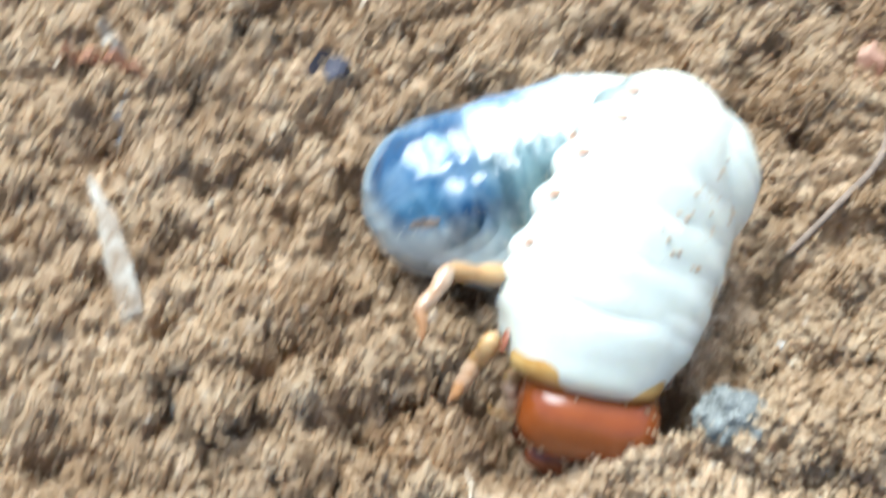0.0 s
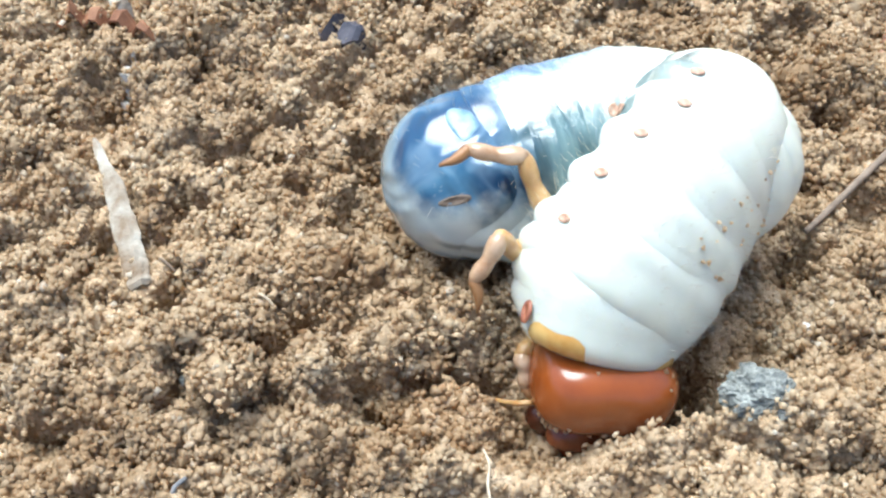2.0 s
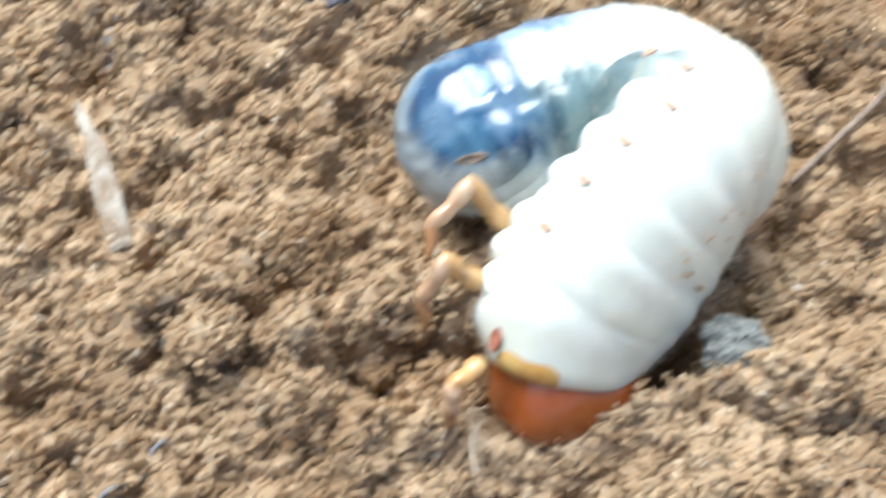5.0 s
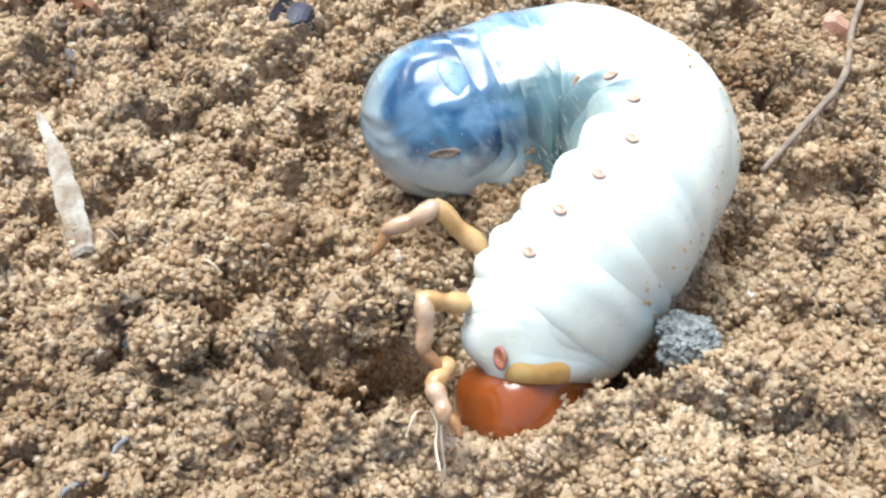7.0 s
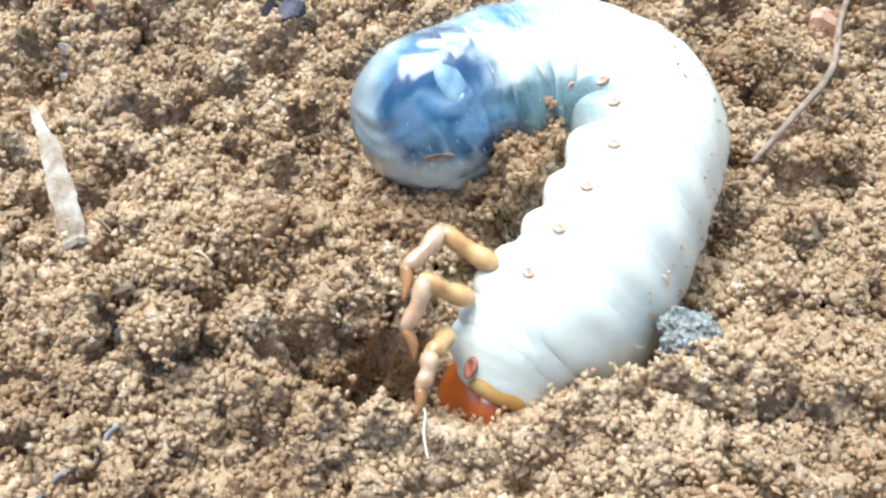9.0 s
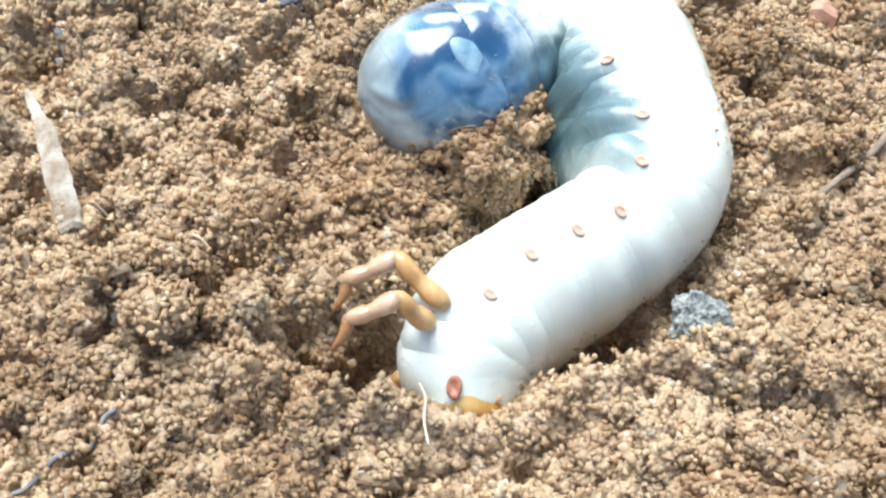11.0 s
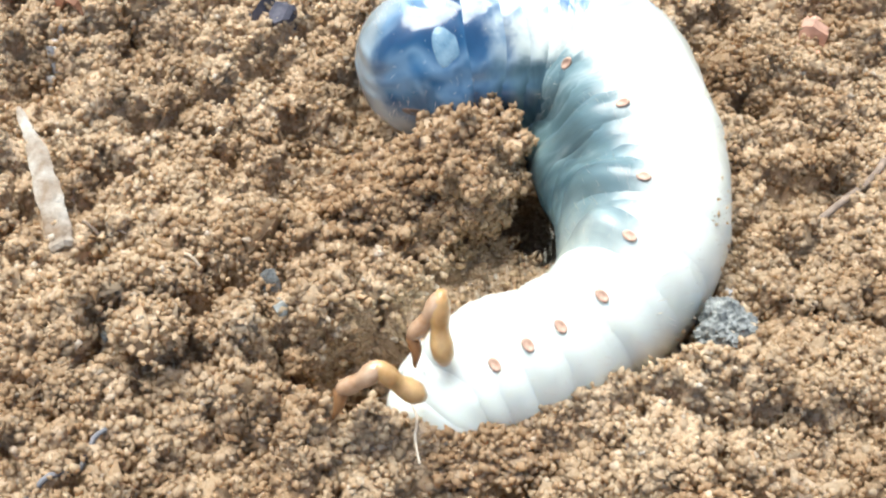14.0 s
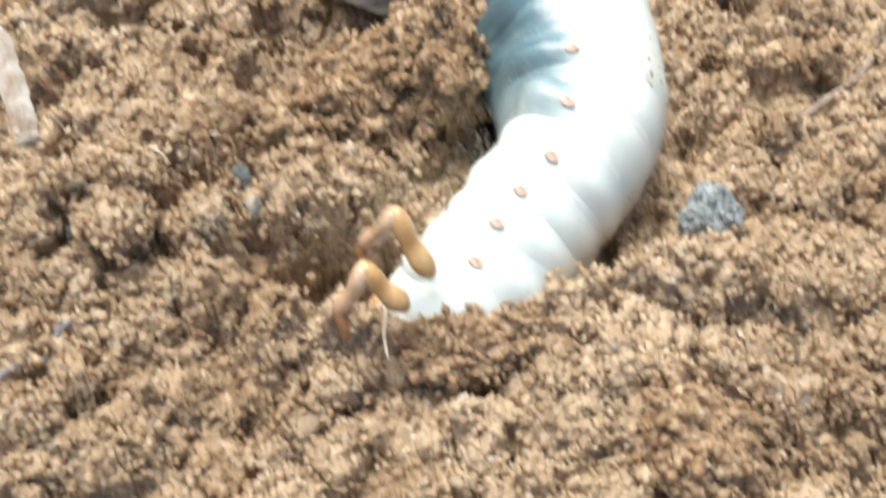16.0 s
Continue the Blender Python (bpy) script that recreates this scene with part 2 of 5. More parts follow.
SPLINTER = mottled("grey_splinter", (0.07, 0.07, 0.08), (0.24, 0.23, 0.23), 900.0, 0.7, 0.6, 0.0001)
HUSK = mottled("dark_husk", (0.035, 0.035, 0.05), (0.13, 0.12, 0.14), 600.0, 0.45, 0.6, 0.0001)
TWIG = mottled("grey_twig", (0.12, 0.085, 0.06), (0.29, 0.22, 0.165), 800.0, 0.75, 0.7, 0.0001)
ROOTLET = mottled("pale_rootlet", (0.45, 0.34, 0.22), (0.70, 0.60, 0.46), 900.0, 0.55, 0.3, 0.00005)
LEG_SKIN = mottled("amber_leg", (0.36, 0.19, 0.06), (0.62, 0.42, 0.20), 700.0, 0.3, 0.25, 0.00006, 0.6)
LEG_SKIN.node_tree.nodes["Principled BSDF"].inputs["Subsurface Weight"].default_value = 0.25
LEG_SKIN.node_tree.nodes["Principled BSDF"].inputs["Subsurface Scale"].default_value = 0.0006
LEG_SKIN.node_tree.nodes["Principled BSDF"].inputs["Subsurface Radius"].default_value = (1.0, 0.5, 0.2)
SHIN_SKIN = mottled("pale_shin", (0.33, 0.18, 0.09), (0.60, 0.43, 0.29), 900.0, 0.16, 0.3, 0.00006, 0.7)
FOOT_SKIN = mottled("brown_foot", (0.20, 0.085, 0.03), (0.42, 0.22, 0.09), 900.0, 0.3, 0.3, 0.00006, 0.5)
HEAD_SHELL = mottled("chestnut_shell", (0.20, 0.042, 0.006), (0.31, 0.075, 0.010), 260.0, 0.22, 0.12, 0.00006, 0.6)
HEAD_SHELL.node_tree.nodes["Principled BSDF"].inputs["Coat Weight"].default_value = 0.4
JAW = mottled("dark_jaw", (0.03, 0.012, 0.008), (0.16, 0.04, 0.014), 500.0, 0.25, 0.2, 0.00005, 0.6)
MOUTH = mottled("red_brown_mouth", (0.10, 0.026, 0.010), (0.20, 0.055, 0.018), 500.0, 0.22, 0.2, 0.00005, 0.6)
SHIELD = mottled("orange_shield", (0.50, 0.25, 0.05), (0.72, 0.50, 0.19), 420.0, 0.16, 0.2, 0.00005, 0.5)
SPIRACLE = mottled("brick_spiracle", (0.32, 0.17, 0.11), (0.52, 0.35, 0.25), 2500.0, 0.4, 0.3, 0.00004, 0.5)
BIG_SPIRACLE = mottled("dark_spiracle", (0.18, 0.055, 0.03), (0.38, 0.15, 0.085), 2500.0, 0.4, 0.3, 0.00004, 0.5)
BRISTLE = mottled("pale_bristle", (0.55, 0.46, 0.34), (0.72, 0.66, 0.55), 600.0, 0.4, 0.1, 0.00003, 0.5)


def calc(nodes, links, op, a, b=None):
    """One maths node; a and b are numbers or sockets."""
    n = nodes.new("ShaderNodeMath")
    n.operation = op
    for k, v in enumerate((a, b)):
        if isinstance(v, (int, float)):
            n.inputs[k].default_value = v
        elif v is not None:
            links.new(v, n.inputs[k])
    return n.outputs[0]


def rise(nodes, links, value, lo, hi):
    """0 below lo to 1 above hi, smoothly; falling where lo is the larger."""
    r = nodes.new("ShaderNodeMapRange")
    r.interpolation_type = "SMOOTHSTEP"
    r.inputs["From Min"].default_value, r.inputs["From Max"].default_value = min(lo, hi), max(lo, hi)
    if lo > hi:
        r.inputs["To Min"].default_value, r.inputs["To Max"].default_value = 1.0, 0.0
    links.new(value, r.inputs["Value"])
    return r.outputs["Result"]


def blend(nodes, links, fac, a, b):
    n = nodes.new("ShaderNodeMix")
    n.data_type = "RGBA"
    links.new(fac, n.inputs["Factor"])
    links.new(a, n.inputs["A"])
    links.new(b, n.inputs["B"])
    return n.outputs["Result"]


def skin_material(name, ahead=None):
    """Milky larval skin. In the hind rings, ahead millimetres from the tail's middle, the gut's blue-grey shows
    through, with shade, sky reflection and highlights put into the colour.
    """
    m, nodes, links, b = material(name, (0.7, 0.7, 0.6), 0.36, 0, 0.5)
    wet = 0.0 if ahead is None else min(1.0, max(0.0, (ahead + 14) / 12))
    b.inputs["Subsurface Weight"].default_value = 0.4 * (1 - 0.75 * wet)
    b.inputs["Subsurface Scale"].default_value = 0.0005
    b.inputs["Subsurface Radius"].default_value = (1.0, 0.85, 0.6)
    b.inputs["Coat Weight"].default_value = 0.35 + 0.2 * wet
    b.inputs["Coat Roughness"].default_value = 0.20 - 0.12 * wet
    b.inputs["Roughness"].default_value = 0.38 - 0.16 * wet
    n = noise_node(nodes, links, 240.0, 3)
    r = ramp(nodes, [(0.35, (0.65, 0.672, 0.575)), (0.65, (0.73, 0.755, 0.68))])
    links.new(n.outputs["Fac"], r.inputs["Fac"])
    colour = r.outputs["Color"]
    if ahead is not None:
        tc = nodes.new("ShaderNodeTexCoord")
        sep = nodes.new("ShaderNodeSeparateXYZ")
        links.new(tc.outputs["Object"], sep.inputs[0])
        warp = noise_node(nodes, links, 380.0, 4)
        wob = calc(nodes, links, "MULTIPLY", calc(nodes, links, "SUBTRACT", warp.outputs["Fac"], 0.5), 5.0)
        up = calc(nodes, links, "MULTIPLY", sep.outputs["Y"], 1000.0)
        on = calc(nodes, links, "ADD", calc(nodes, links, "MULTIPLY", sep.outputs["Z"], 1000.0), float(ahead))
        upw, onw = calc(nodes, links, "ADD", up, wob), calc(nodes, links, "ADD", on, wob)
        # the underside is grey-green, streaked along the body; its shade is put into the colour
        streak = noise_node(nodes, links, 300.0, 4, 0.6, 0.5)
        across = nodes.new("ShaderNodeMapping")
        across.inputs["Scale"].default_value = (0.35, 0.35, 2.0)
        across.inputs["Location"].default_value = (0, 0, ahead * 0.002)
        links.new(tc.outputs["Object"], across.inputs["Vector"])
        links.new(across.outputs["Vector"], streak.inputs["Vector"])
        belly_shade = ramp(nodes, [(0.32, (0.05, 0.09, 0.105)), (0.54, (0.13, 0.20, 0.21)), (0.74, (0.34, 0.41, 0.40))])
        links.new(streak.outputs["Fac"], belly_shade.inputs["Fac"])
        low = calc(nodes, links, "MULTIPLY", rise(nodes, links, upw, 0.8, -1.6), rise(nodes, links, onw, -26.0, -17.0))
        colour = blend(nodes, links, low, colour, belly_shade.outputs["Color"])
        # the back before the tail is pale blue
        sheen = ramp(nodes, [(0.35, (0.06, 0.15, 0.30)), (0.65, (0.40, 0.52, 0.62))])
        links.new(streak.outputs["Fac"], sheen.inputs["Fac"])
        high = calc(nodes, links, "MULTIPLY", rise(nodes, links, upw, 0.6, 3.0), rise(nodes, links, onw, -14.0, -6.0))
        colour = blend(nodes, links, high, colour, sheen.outputs["Color"])
        # the dark sac: gut and sky reflection in its blue, painted highlight streaks paler
        gut = ramp(nodes, [(0.32, (0.006, 0.030, 0.085)), (0.54, (0.020, 0.080, 0.17)), (0.76, (0.13, 0.26, 0.37))])
        cloud = noise_node(nodes, links, 210.0, 3, 0.5, 0.4)
        links.new(cloud.outputs["Fac"], gut.inputs["Fac"])
        glint_noise = noise_node(nodes, links, 190.0, 3, 0.5, 0.6)
        thin = calc(nodes, links, "ABSOLUTE", calc(nodes, links, "SUBTRACT", glint_noise.outputs["Fac"], 0.5))
        glint_tone = nodes.new("ShaderNodeRGB")
        glint_tone.outputs[0].default_value = (0.40, 0.53, 0.62, 1)
        sac = blend(nodes, links, calc(nodes, links, "MULTIPLY", rise(nodes, links, thin, 0.09, 0.0), 0.22), gut.outputs["Color"], glint_tone.outputs[0])
        dark = rise(nodes, links, onw, -4.0, -1.2)
        colour = blend(nodes, links, dark, colour, sac)
        # its rim is pale and clear
        past = calc(nodes, links, "MAXIMUM", on, 0.0)
        size = calc(nodes, links, "SQRT", calc(nodes, links, "ADD", calc(nodes, links, "MULTIPLY", past, past), calc(nodes, links, "MULTIPLY", up, up)))
        rim = calc(nodes, links, "MULTIPLY", rise(nodes, links, calc(nodes, links, "ADD", size, calc(nodes, links, "MULTIPLY", wob, 0.5)), 3.7, 4.8), dark)
        pale = ramp(nodes, [(0.3, (0.16, 0.22, 0.26)), (0.7, (0.36, 0.42, 0.44))])
        links.new(n.outputs["Fac"], pale.inputs["Fac"])
        milky = ramp(nodes, [(0.3, (0.34, 0.39, 0.40)), (0.7, (0.50, 0.54, 0.52))])
        links.new(n.outputs["Fac"], milky.inputs["Fac"])
        edge = blend(nodes, links, rise(nodes, links, upw, -0.6, -2.8), pale.outputs["Color"], milky.outputs["Color"])
        colour = blend(nodes, links, rim, colour, edge)
    links.new(colour, b.inputs["Base Color"])
    w = noise_node(nodes, links, 230.0 + 60 * wet, 4, 0.5, 0.3 + 0.6 * wet)
    if wet > 0.8:
        w.noise_type = "RIDGED_MULTIFRACTAL"
    place = nodes.new("ShaderNodeMapping")
    place.inputs["Scale"].default_value = (1.0, 1.0, 2.2 if wet < 0.8 else 1.0)
    links.new(w.inputs["Vector"].links[0].from_socket, place.inputs["Vector"])
    links.new(place.outputs["Vector"], w.inputs["Vector"])
    bump(nodes, links, b, w.outputs["Fac"], 0.14 + 0.5 * wet, 0.0004 + 0.0005 * wet)
    links.new(b.inputs["Normal"].links[0].from_socket, b.inputs["Coat Normal"])
    return m


SKIN = skin_material("milky_skin")


# ---- the soil ----
def spread(lo, hi, step, reach):
    fine = np.arange(lo, hi + step / 2, step)
    out, s, far = [], step * 1.6, 0.0
    while far < reach:
        far += s
        s *= 1.55
        out.append(far)
    out = np.array(out)
    return np.concatenate([(lo - out)[::-1], fine, hi + out])


def build_ground():
    gx, gy = spread(-37, 46, 0.24, 60000), spread(-26, 40, 0.24, 60000)
    x, y = np.meshgrid(gx, gy)
    z = ground_height(x, y) + 0.07
    v, f = sheet(np.stack([x, y, z], -1), closed=False)
    ob = part("ground", smooth(mesh_from("ground", v, f)), SOIL)
    tagged(ob, "sandy brown soil with crumbs, clefts and small pits", "ground", kind="structure")
    rng = np.random.default_rng(5)
    step = 0.285
    px, py = np.meshgrid(np.arange(-36, 45, step), np.arange(-25, 39, step))
    px = px.ravel() + rng.uniform(-0.5, 0.5, px.size) * step
    py = py.ravel() + rng.uniform(-0.5, 0.5, py.size) * step
    radii = (0.18 + 0.12 * rng.random(px.size) ** 1.5) * (1 + 0.4 * (rng.random(px.size) > 0.95))
    pz = ground_height(px, py) + rng.uniform(-0.20, 0.02, px.size)
    # more grains where the soil is steep
    ex, ey = rng.uniform(-30, 38, 150000), rng.uniform(-22, 32, 150000)
    slope = np.hypot(ground_height(ex + 0.2, ey) - ground_height(ex - 0.2, ey), ground_height(ex, ey + 0.2) - ground_height(ex, ey - 0.2)) / 0.4
    keep = rng.random(ex.size) < np.clip((slope - 0.7) * 0.6, 0, 1)
    ex, ey = ex[keep], ey[keep]
    px, py = np.concatenate([px, ex]), np.concatenate([py, ey])
    pz = np.concatenate([pz, ground_height(ex, ey) + rng.uniform(-0.16, 0.06, ex.size)])
    radii = np.concatenate([radii, 0.17 + 0.15 * rng.random(ex.size) ** 1.5])
    # small crumbs of caked grains on top
    n, each = 4800, 13
    cx, cy = rng.uniform(-36, 45, n), rng.uniform(-25, 39, n)
    cz = ground_height(cx, cy)
    spot = rng.normal(size=(n, each, 3)) * np.array([0.34, 0.34, 0.22]) * rng.uniform(0.6, 1.4, (n, 1, 1))
    lump = (np.stack([cx, cy, cz + 0.10], -1)[:, None] + spot).reshape(-1, 3)
    # larger rounded crumbs, each a shell of grains with dark gaps round it
    shells, hearts, heart_size = [], [], []
    for n, each, lo, hi in ((1350, 50, 0.42, 0.85), (300, 190, 1.0, 1.75)):
        cx, cy = rng.uniform(-33, 41, n), rng.uniform(-22, 34, n)
        free = off_line(cx, cy, BED_CURLED + BED_STRETCHED[::-1]) > 5.0 + hi
        for line in CLEAR:
            free &= off_line(cx, cy, line) > 0.8 + hi
        for hx, hy, r, deep in PITS:
            free &= np.hypot(cx - hx, cy - hy) > r + hi * 0.6
        cx, cy = cx[free], cy[free]
        big = lo + (hi - lo) * rng.random(len(cx)) ** 1.5
        cz = ground_height(cx, cy) + rng.uniform(-0.2, 0.3, len(cx)) * big
        hearts += [np.stack([cx, cy, cz], -1)] * 3
        heart_size += [big * 0.78] * 3
        d = rng.normal(size=(len(cx), each, 3))
        d /= np.linalg.norm(d, axis=2)[..., None]
        d[..., 2] = np.abs(d[..., 2]) * 1.1 - 0.25
        lobes = 1 + 0.22 * np.sin(d[..., 0] * 5 + cx[:, None] * 3) * np.sin(d[..., 1] * 5 + cy[:, None] * 3) + 0.15 * np.sin(d[..., 2] * 7 + d[..., 0] * 6)
        uneven = rng.uniform(0.75, 1.25, size=(len(cx), 1, 3)) * (lobes * rng.uniform(0.9, 1.08, size=(len(cx), each)))[..., None]
        shells.append((np.stack([cx, cy, cz], -1)[:, None] + d * uneven * big[:, None, None]).reshape(-1, 3))
    crumb = np.concatenate(shells)
    c = np.concatenate([np.stack([px, py, pz], -1), lump, crumb] + hearts)
    radii = np.concatenate([radii, 0.15 + 0.12 * rng.random(len(lump)) ** 1.5, 0.16 + 0.12 * rng.random(len(crumb)) ** 1.5] + heart_size)
    v, f = grains(c, radii, 6)
    ob = part("sand_grains", faceted(mesh_from("sand_grains", v, f), 8, 0.9), SAND)
    tagged(ob, "coarse tan and brown quartz sand grains over the soil", "sand", kind="stuff")


build_ground()


def build_clod(sx, sy, sz, seed, n, label):
    """A lump of caked sand: a knobbly core set all over with grains."""
    rng = np.random.default_rng(seed)
    bm = bmesh.new()
    bmesh.ops.create_icosphere(bm, subdivisions=5, radius=1.0)
    for v in bm.verts:
        d = v.co.normalized()
        k = 1 + 0.30 * noise.noise(d * 1.6 + Vector((seed, 0, 0))) + 0.22 * noise.noise(d * 4.0 + Vector((0, seed, 0))) + 0.1 * noise.noise(d * 9.0)
        cell = noise.voronoi(d * 2.4 + Vector((seed, seed, 0)))[0]
        k += 0.34 * min(1.0, (cell[1] - cell[0]) * 2.2) - 0.22
        v.co = Vector((d.x * sx, d.y * sy, d.z * sz)) * k
    me = bpy.data.meshes.new("clod")
    pts = np.array([v.co[:] for v in bm.verts])
    nor = np.array([v.normal[:] for v in bm.verts])
    fac = np.array([[v.index for v in f.verts] for f in bm.faces])
    bm.free()
    ob = part("soil_clod", smooth(mesh_from("clod", pts * 0.97, fac)), SOIL)
    pick = rng.integers(0, len(pts), n)
    c = pts[pick] + rng.normal(scale=0.10, size=(n, 3)) + nor[pick] * rng.uniform(-0.15, 0.15, n)[:, None]
    v, f = grains(c, 0.15 + 0.17 * rng.random(n) ** 1.3, seed + 1)
    g = part("grain_crust", faceted(mesh_from("clod_grains", v, f), 8, 0.9), DAMP_SAND, ob)
    tagged(g, kind="stuff")
    return tagged(ob, label, "soil clod", "loose soil clods")


# ---- the grub ----
grub = new("beetle_grub")
tagged(grub, "fat white curled beetle grub, chestnut head, blue-grey tail, digging in sand", "grub")

# name, half width, half height, half length, station along the body
SEGMENTS = [("prothorax", 4.75, 3.6, 2.65, 1.05), ("mesothorax", 5.25, 3.7, 3.5, 1.34), ("metathorax", 5.5, 3.95, 3.6, 1.63),
            ("abdomen_ring", 5.67, 4.25, 4.1, 1.95), ("abdomen_ring", 5.81, 4.45, 4.3, 2.37), ("abdomen_ring", 5.86, 4.65, 4.5, 2.78),
            ("abdomen_ring", 5.81, 4.6, 4.8, 3.20), ("abdomen_ring", 5.67, 4.5, 5.0, 3.62), ("abdomen_ring", 5.49, 4.5, 5.1, 4.05),
            ("abdomen_ring", 5.3, 4.5, 5.2, 4.61), ("abdomen_ring", 5.1, 4.5, 5.2, 5.47), ("abdomen_ring", 4.9, 4.6, 5.4, 6.2),
            ("tail_sac", 4.7, 4.6, 5.2, 7.0)]
# soft folds of skin between each two rings
FOLDS = []
for front, rear in zip(SEGMENTS, SEGMENTS[1:]):
    for w, k in ((0.25, 0.994), (0.5, 0.982), (0.75, 0.994)):
        FOLDS.append(("skin_fold",) + tuple(p * (1 - w) * g + q * w * g for p, q, g in zip(front[1:], rear[1:], (k, k, 0.97, 1.0))))


def ring_point(a, b, half, angle, z, seed, lift=0.0, tail=False, lobes=1.0, sag=0.0):
    """A point of a body ring's skin: angle from the flank towards the back, z from head to tail."""
    s = abs(z) / half
    taper = 0.0 if tail else 0.052 * (6.15 - a) if a < 5.9 and b < 4.2 else -0.012 if half > 4.9 else 0.01
    if tail and z > 0:
        f = math.sqrt(max(0.0, 1 - s ** 2.3))
    else:
        f = max(0.0, 1 - s ** 9 - (0.0 if half < 3.25 and z < 0 and a < 4.9 else z * z / 80))
    c, sn = math.cos(angle), math.sin(angle)
    back = max(0.0, sn)
    fold = 0.006 * noise.noise(Vector(((z + seed) * 1.1, c * 1.1, sn * 1.1))) * (0.35 + back) + 0.004 * noise.noise(Vector(((z + seed) * 2.4, c * 2.0, sn * 2.0)))
    pleat = (0.035 if c <= 0 else 0.11 if half < 4.6 else 0.16) * math.exp(-((angle if angle < math.pi / 2 else math.pi - angle) + 0.60) ** 2 / 0.14) * max(0.0, 1 - (z / (1.25 if half < 4.6 else 1.55)) ** 2)
    pleat += 0.006 * math.exp(-((angle if angle < math.pi / 2 else math.pi - angle) - 0.35) ** 2 / 0.10) * max(0.0, 1 - (z / 1.6) ** 2)
    ridge = 0.0 if tail or half < 3.0 else (0.030 if lobes > 0.5 else 0.0) * (0.75 + 0.7 * noise.noise(Vector((c * 1.8, sn * 1.8, seed * 3.1)))) * math.exp(-(z / 0.62) ** 2)
    lump = 0.009 * noise.noise(Vector((c * 2.2, sn * 2.2, (z + seed) * 0.5)))
    if tail:
        # taut dents and creases
        fold += 0.006 * (0.3 - abs(noise.noise(Vector((c * 1.6, sn * 1.6, z * 0.45))))) + 0.003 * (0.25 - abs(noise.noise(Vector((c * 3.4, sn * 3.4, z * 0.9)))))
    k = f * (1 + fold + ridge + pleat * lobes + lump) * (1 + taper * min(max(z, -3.0), 3.0))
    e = 2 / 2.25
    x = a * math.copysign(abs(c) ** e, c) * k * (1 - 0.7 * max(sag, 0.0) * float(ease(max(0.0, -sn) * 2.4 - 0.6)))
    y = b * math.copysign(abs(sn) ** e, sn) * k * (1 + (sag if sn < 0 else 0.0))
    return (x + lift * c, y + lift * sn, z)


def ring_mesh(name, a, b, half, seed, tail=False, lobes=1.0, sag=0.0):
    rows = []
    for i in range(45):
        z = half * math.sin((i / 44 - 0.5) * math.pi)
        rows.append([ring_point(a, b, half, -math.pi + 2 * math.pi * j / 72, z, seed, 0, tail, lobes, sag) for j in range(72)])
    v, f = sheet(rows)
    return smooth(mesh_from(name, v, f))


def oval_mesh(name, w, h, deep):
    rows = []
    for r, z in ((0.001, 0.35), (0.55, 0.5), (0.62, 1.0), (0.85, 1.1), (1.0, 0.5), (1.02, -1.0)):
        rows.append([(z * deep, w * r * math.cos(2 * math.pi * j / 16), h * r * math.sin(2 * math.pi * j / 16)) for j in range(16)])
    v, f = sheet(rows)
    return smooth(mesh_from(name, v, f))


SPIRACLE_MESH = oval_mesh("spiracle", 0.42, 0.27, 0.05)
BIG_SPIRACLE_MESH = oval_mesh("spiracle", 0.40, 0.62, 0.07)
rings = []


def bristles(ob, a, b, half, seed, n, long, tail=False):
    """Fine short hairs standing out of a ring, in one mesh."""
    rng = random.Random(seed)
    vs, fs, at = [], [], 0
    for _ in range(n):
        ang, z = rng.uniform(-0.9, math.pi + 0.9), rng.uniform(-0.45, 0.75 if tail else 0.45) * half
        p = Vector(ring_point(a, b, half, ang, z, seed, 0, tail))
        d = Vector((math.cos(ang), math.sin(ang), rng.uniform(-0.2, 0.5))).normalized()
        q = p + d * long * rng.uniform(0.4, 1.0) + Vector((rng.uniform(-0.2, 0.2), rng.uniform(-0.2, 0.2), rng.uniform(-0.1, 0.3))) * long
        v, f = tube([p - d * 0.1, (p + q) / 2 + d * 0.05, q], [0.008, 0.006, 0.003], 4)
        vs.append(v)
        fs.append(f + at)
        at += len(v)
    h = part("bristle_coat", mesh_from("bristle_coat", np.concatenate(vs), np.concatenate(fs)), BRISTLE, ob)
    tagged(h, kind="stuff")


def stuck_sand(ob, a, b, half, seed, n, lo, hi):
    """Sand grains sticking to the skin between two angles."""
    rng = np.random.default_rng(seed)
    c = []
    for _ in range(n):
        c.append(ring_point(a, b, half, rng.uniform(lo, hi), rng.uniform(-0.5, 0.5) * half, seed, 0.05))
    v, f = grains(np.array(c), rng.uniform(0.06, 0.15, n), seed)
    g = part("stuck_sand", faceted(mesh_from("stuck_sand", v, f)), SAND, ob)
    tagged(g, kind="stuff")


def sagging(station):
    return float(np.interp(station, (1.7, 2.4, 3.3, 3.65, 4.1, 4.6, 5.2, 6.3, 7.0), (0, -0.29, -0.32, -0.15, 0.2, 0.55, 0.8, 0.65, 0.08)))


def ring_skin(station):
    return SKIN if station < 3.3 else skin_material("hind_skin", (station - 7.0) * 5.8)


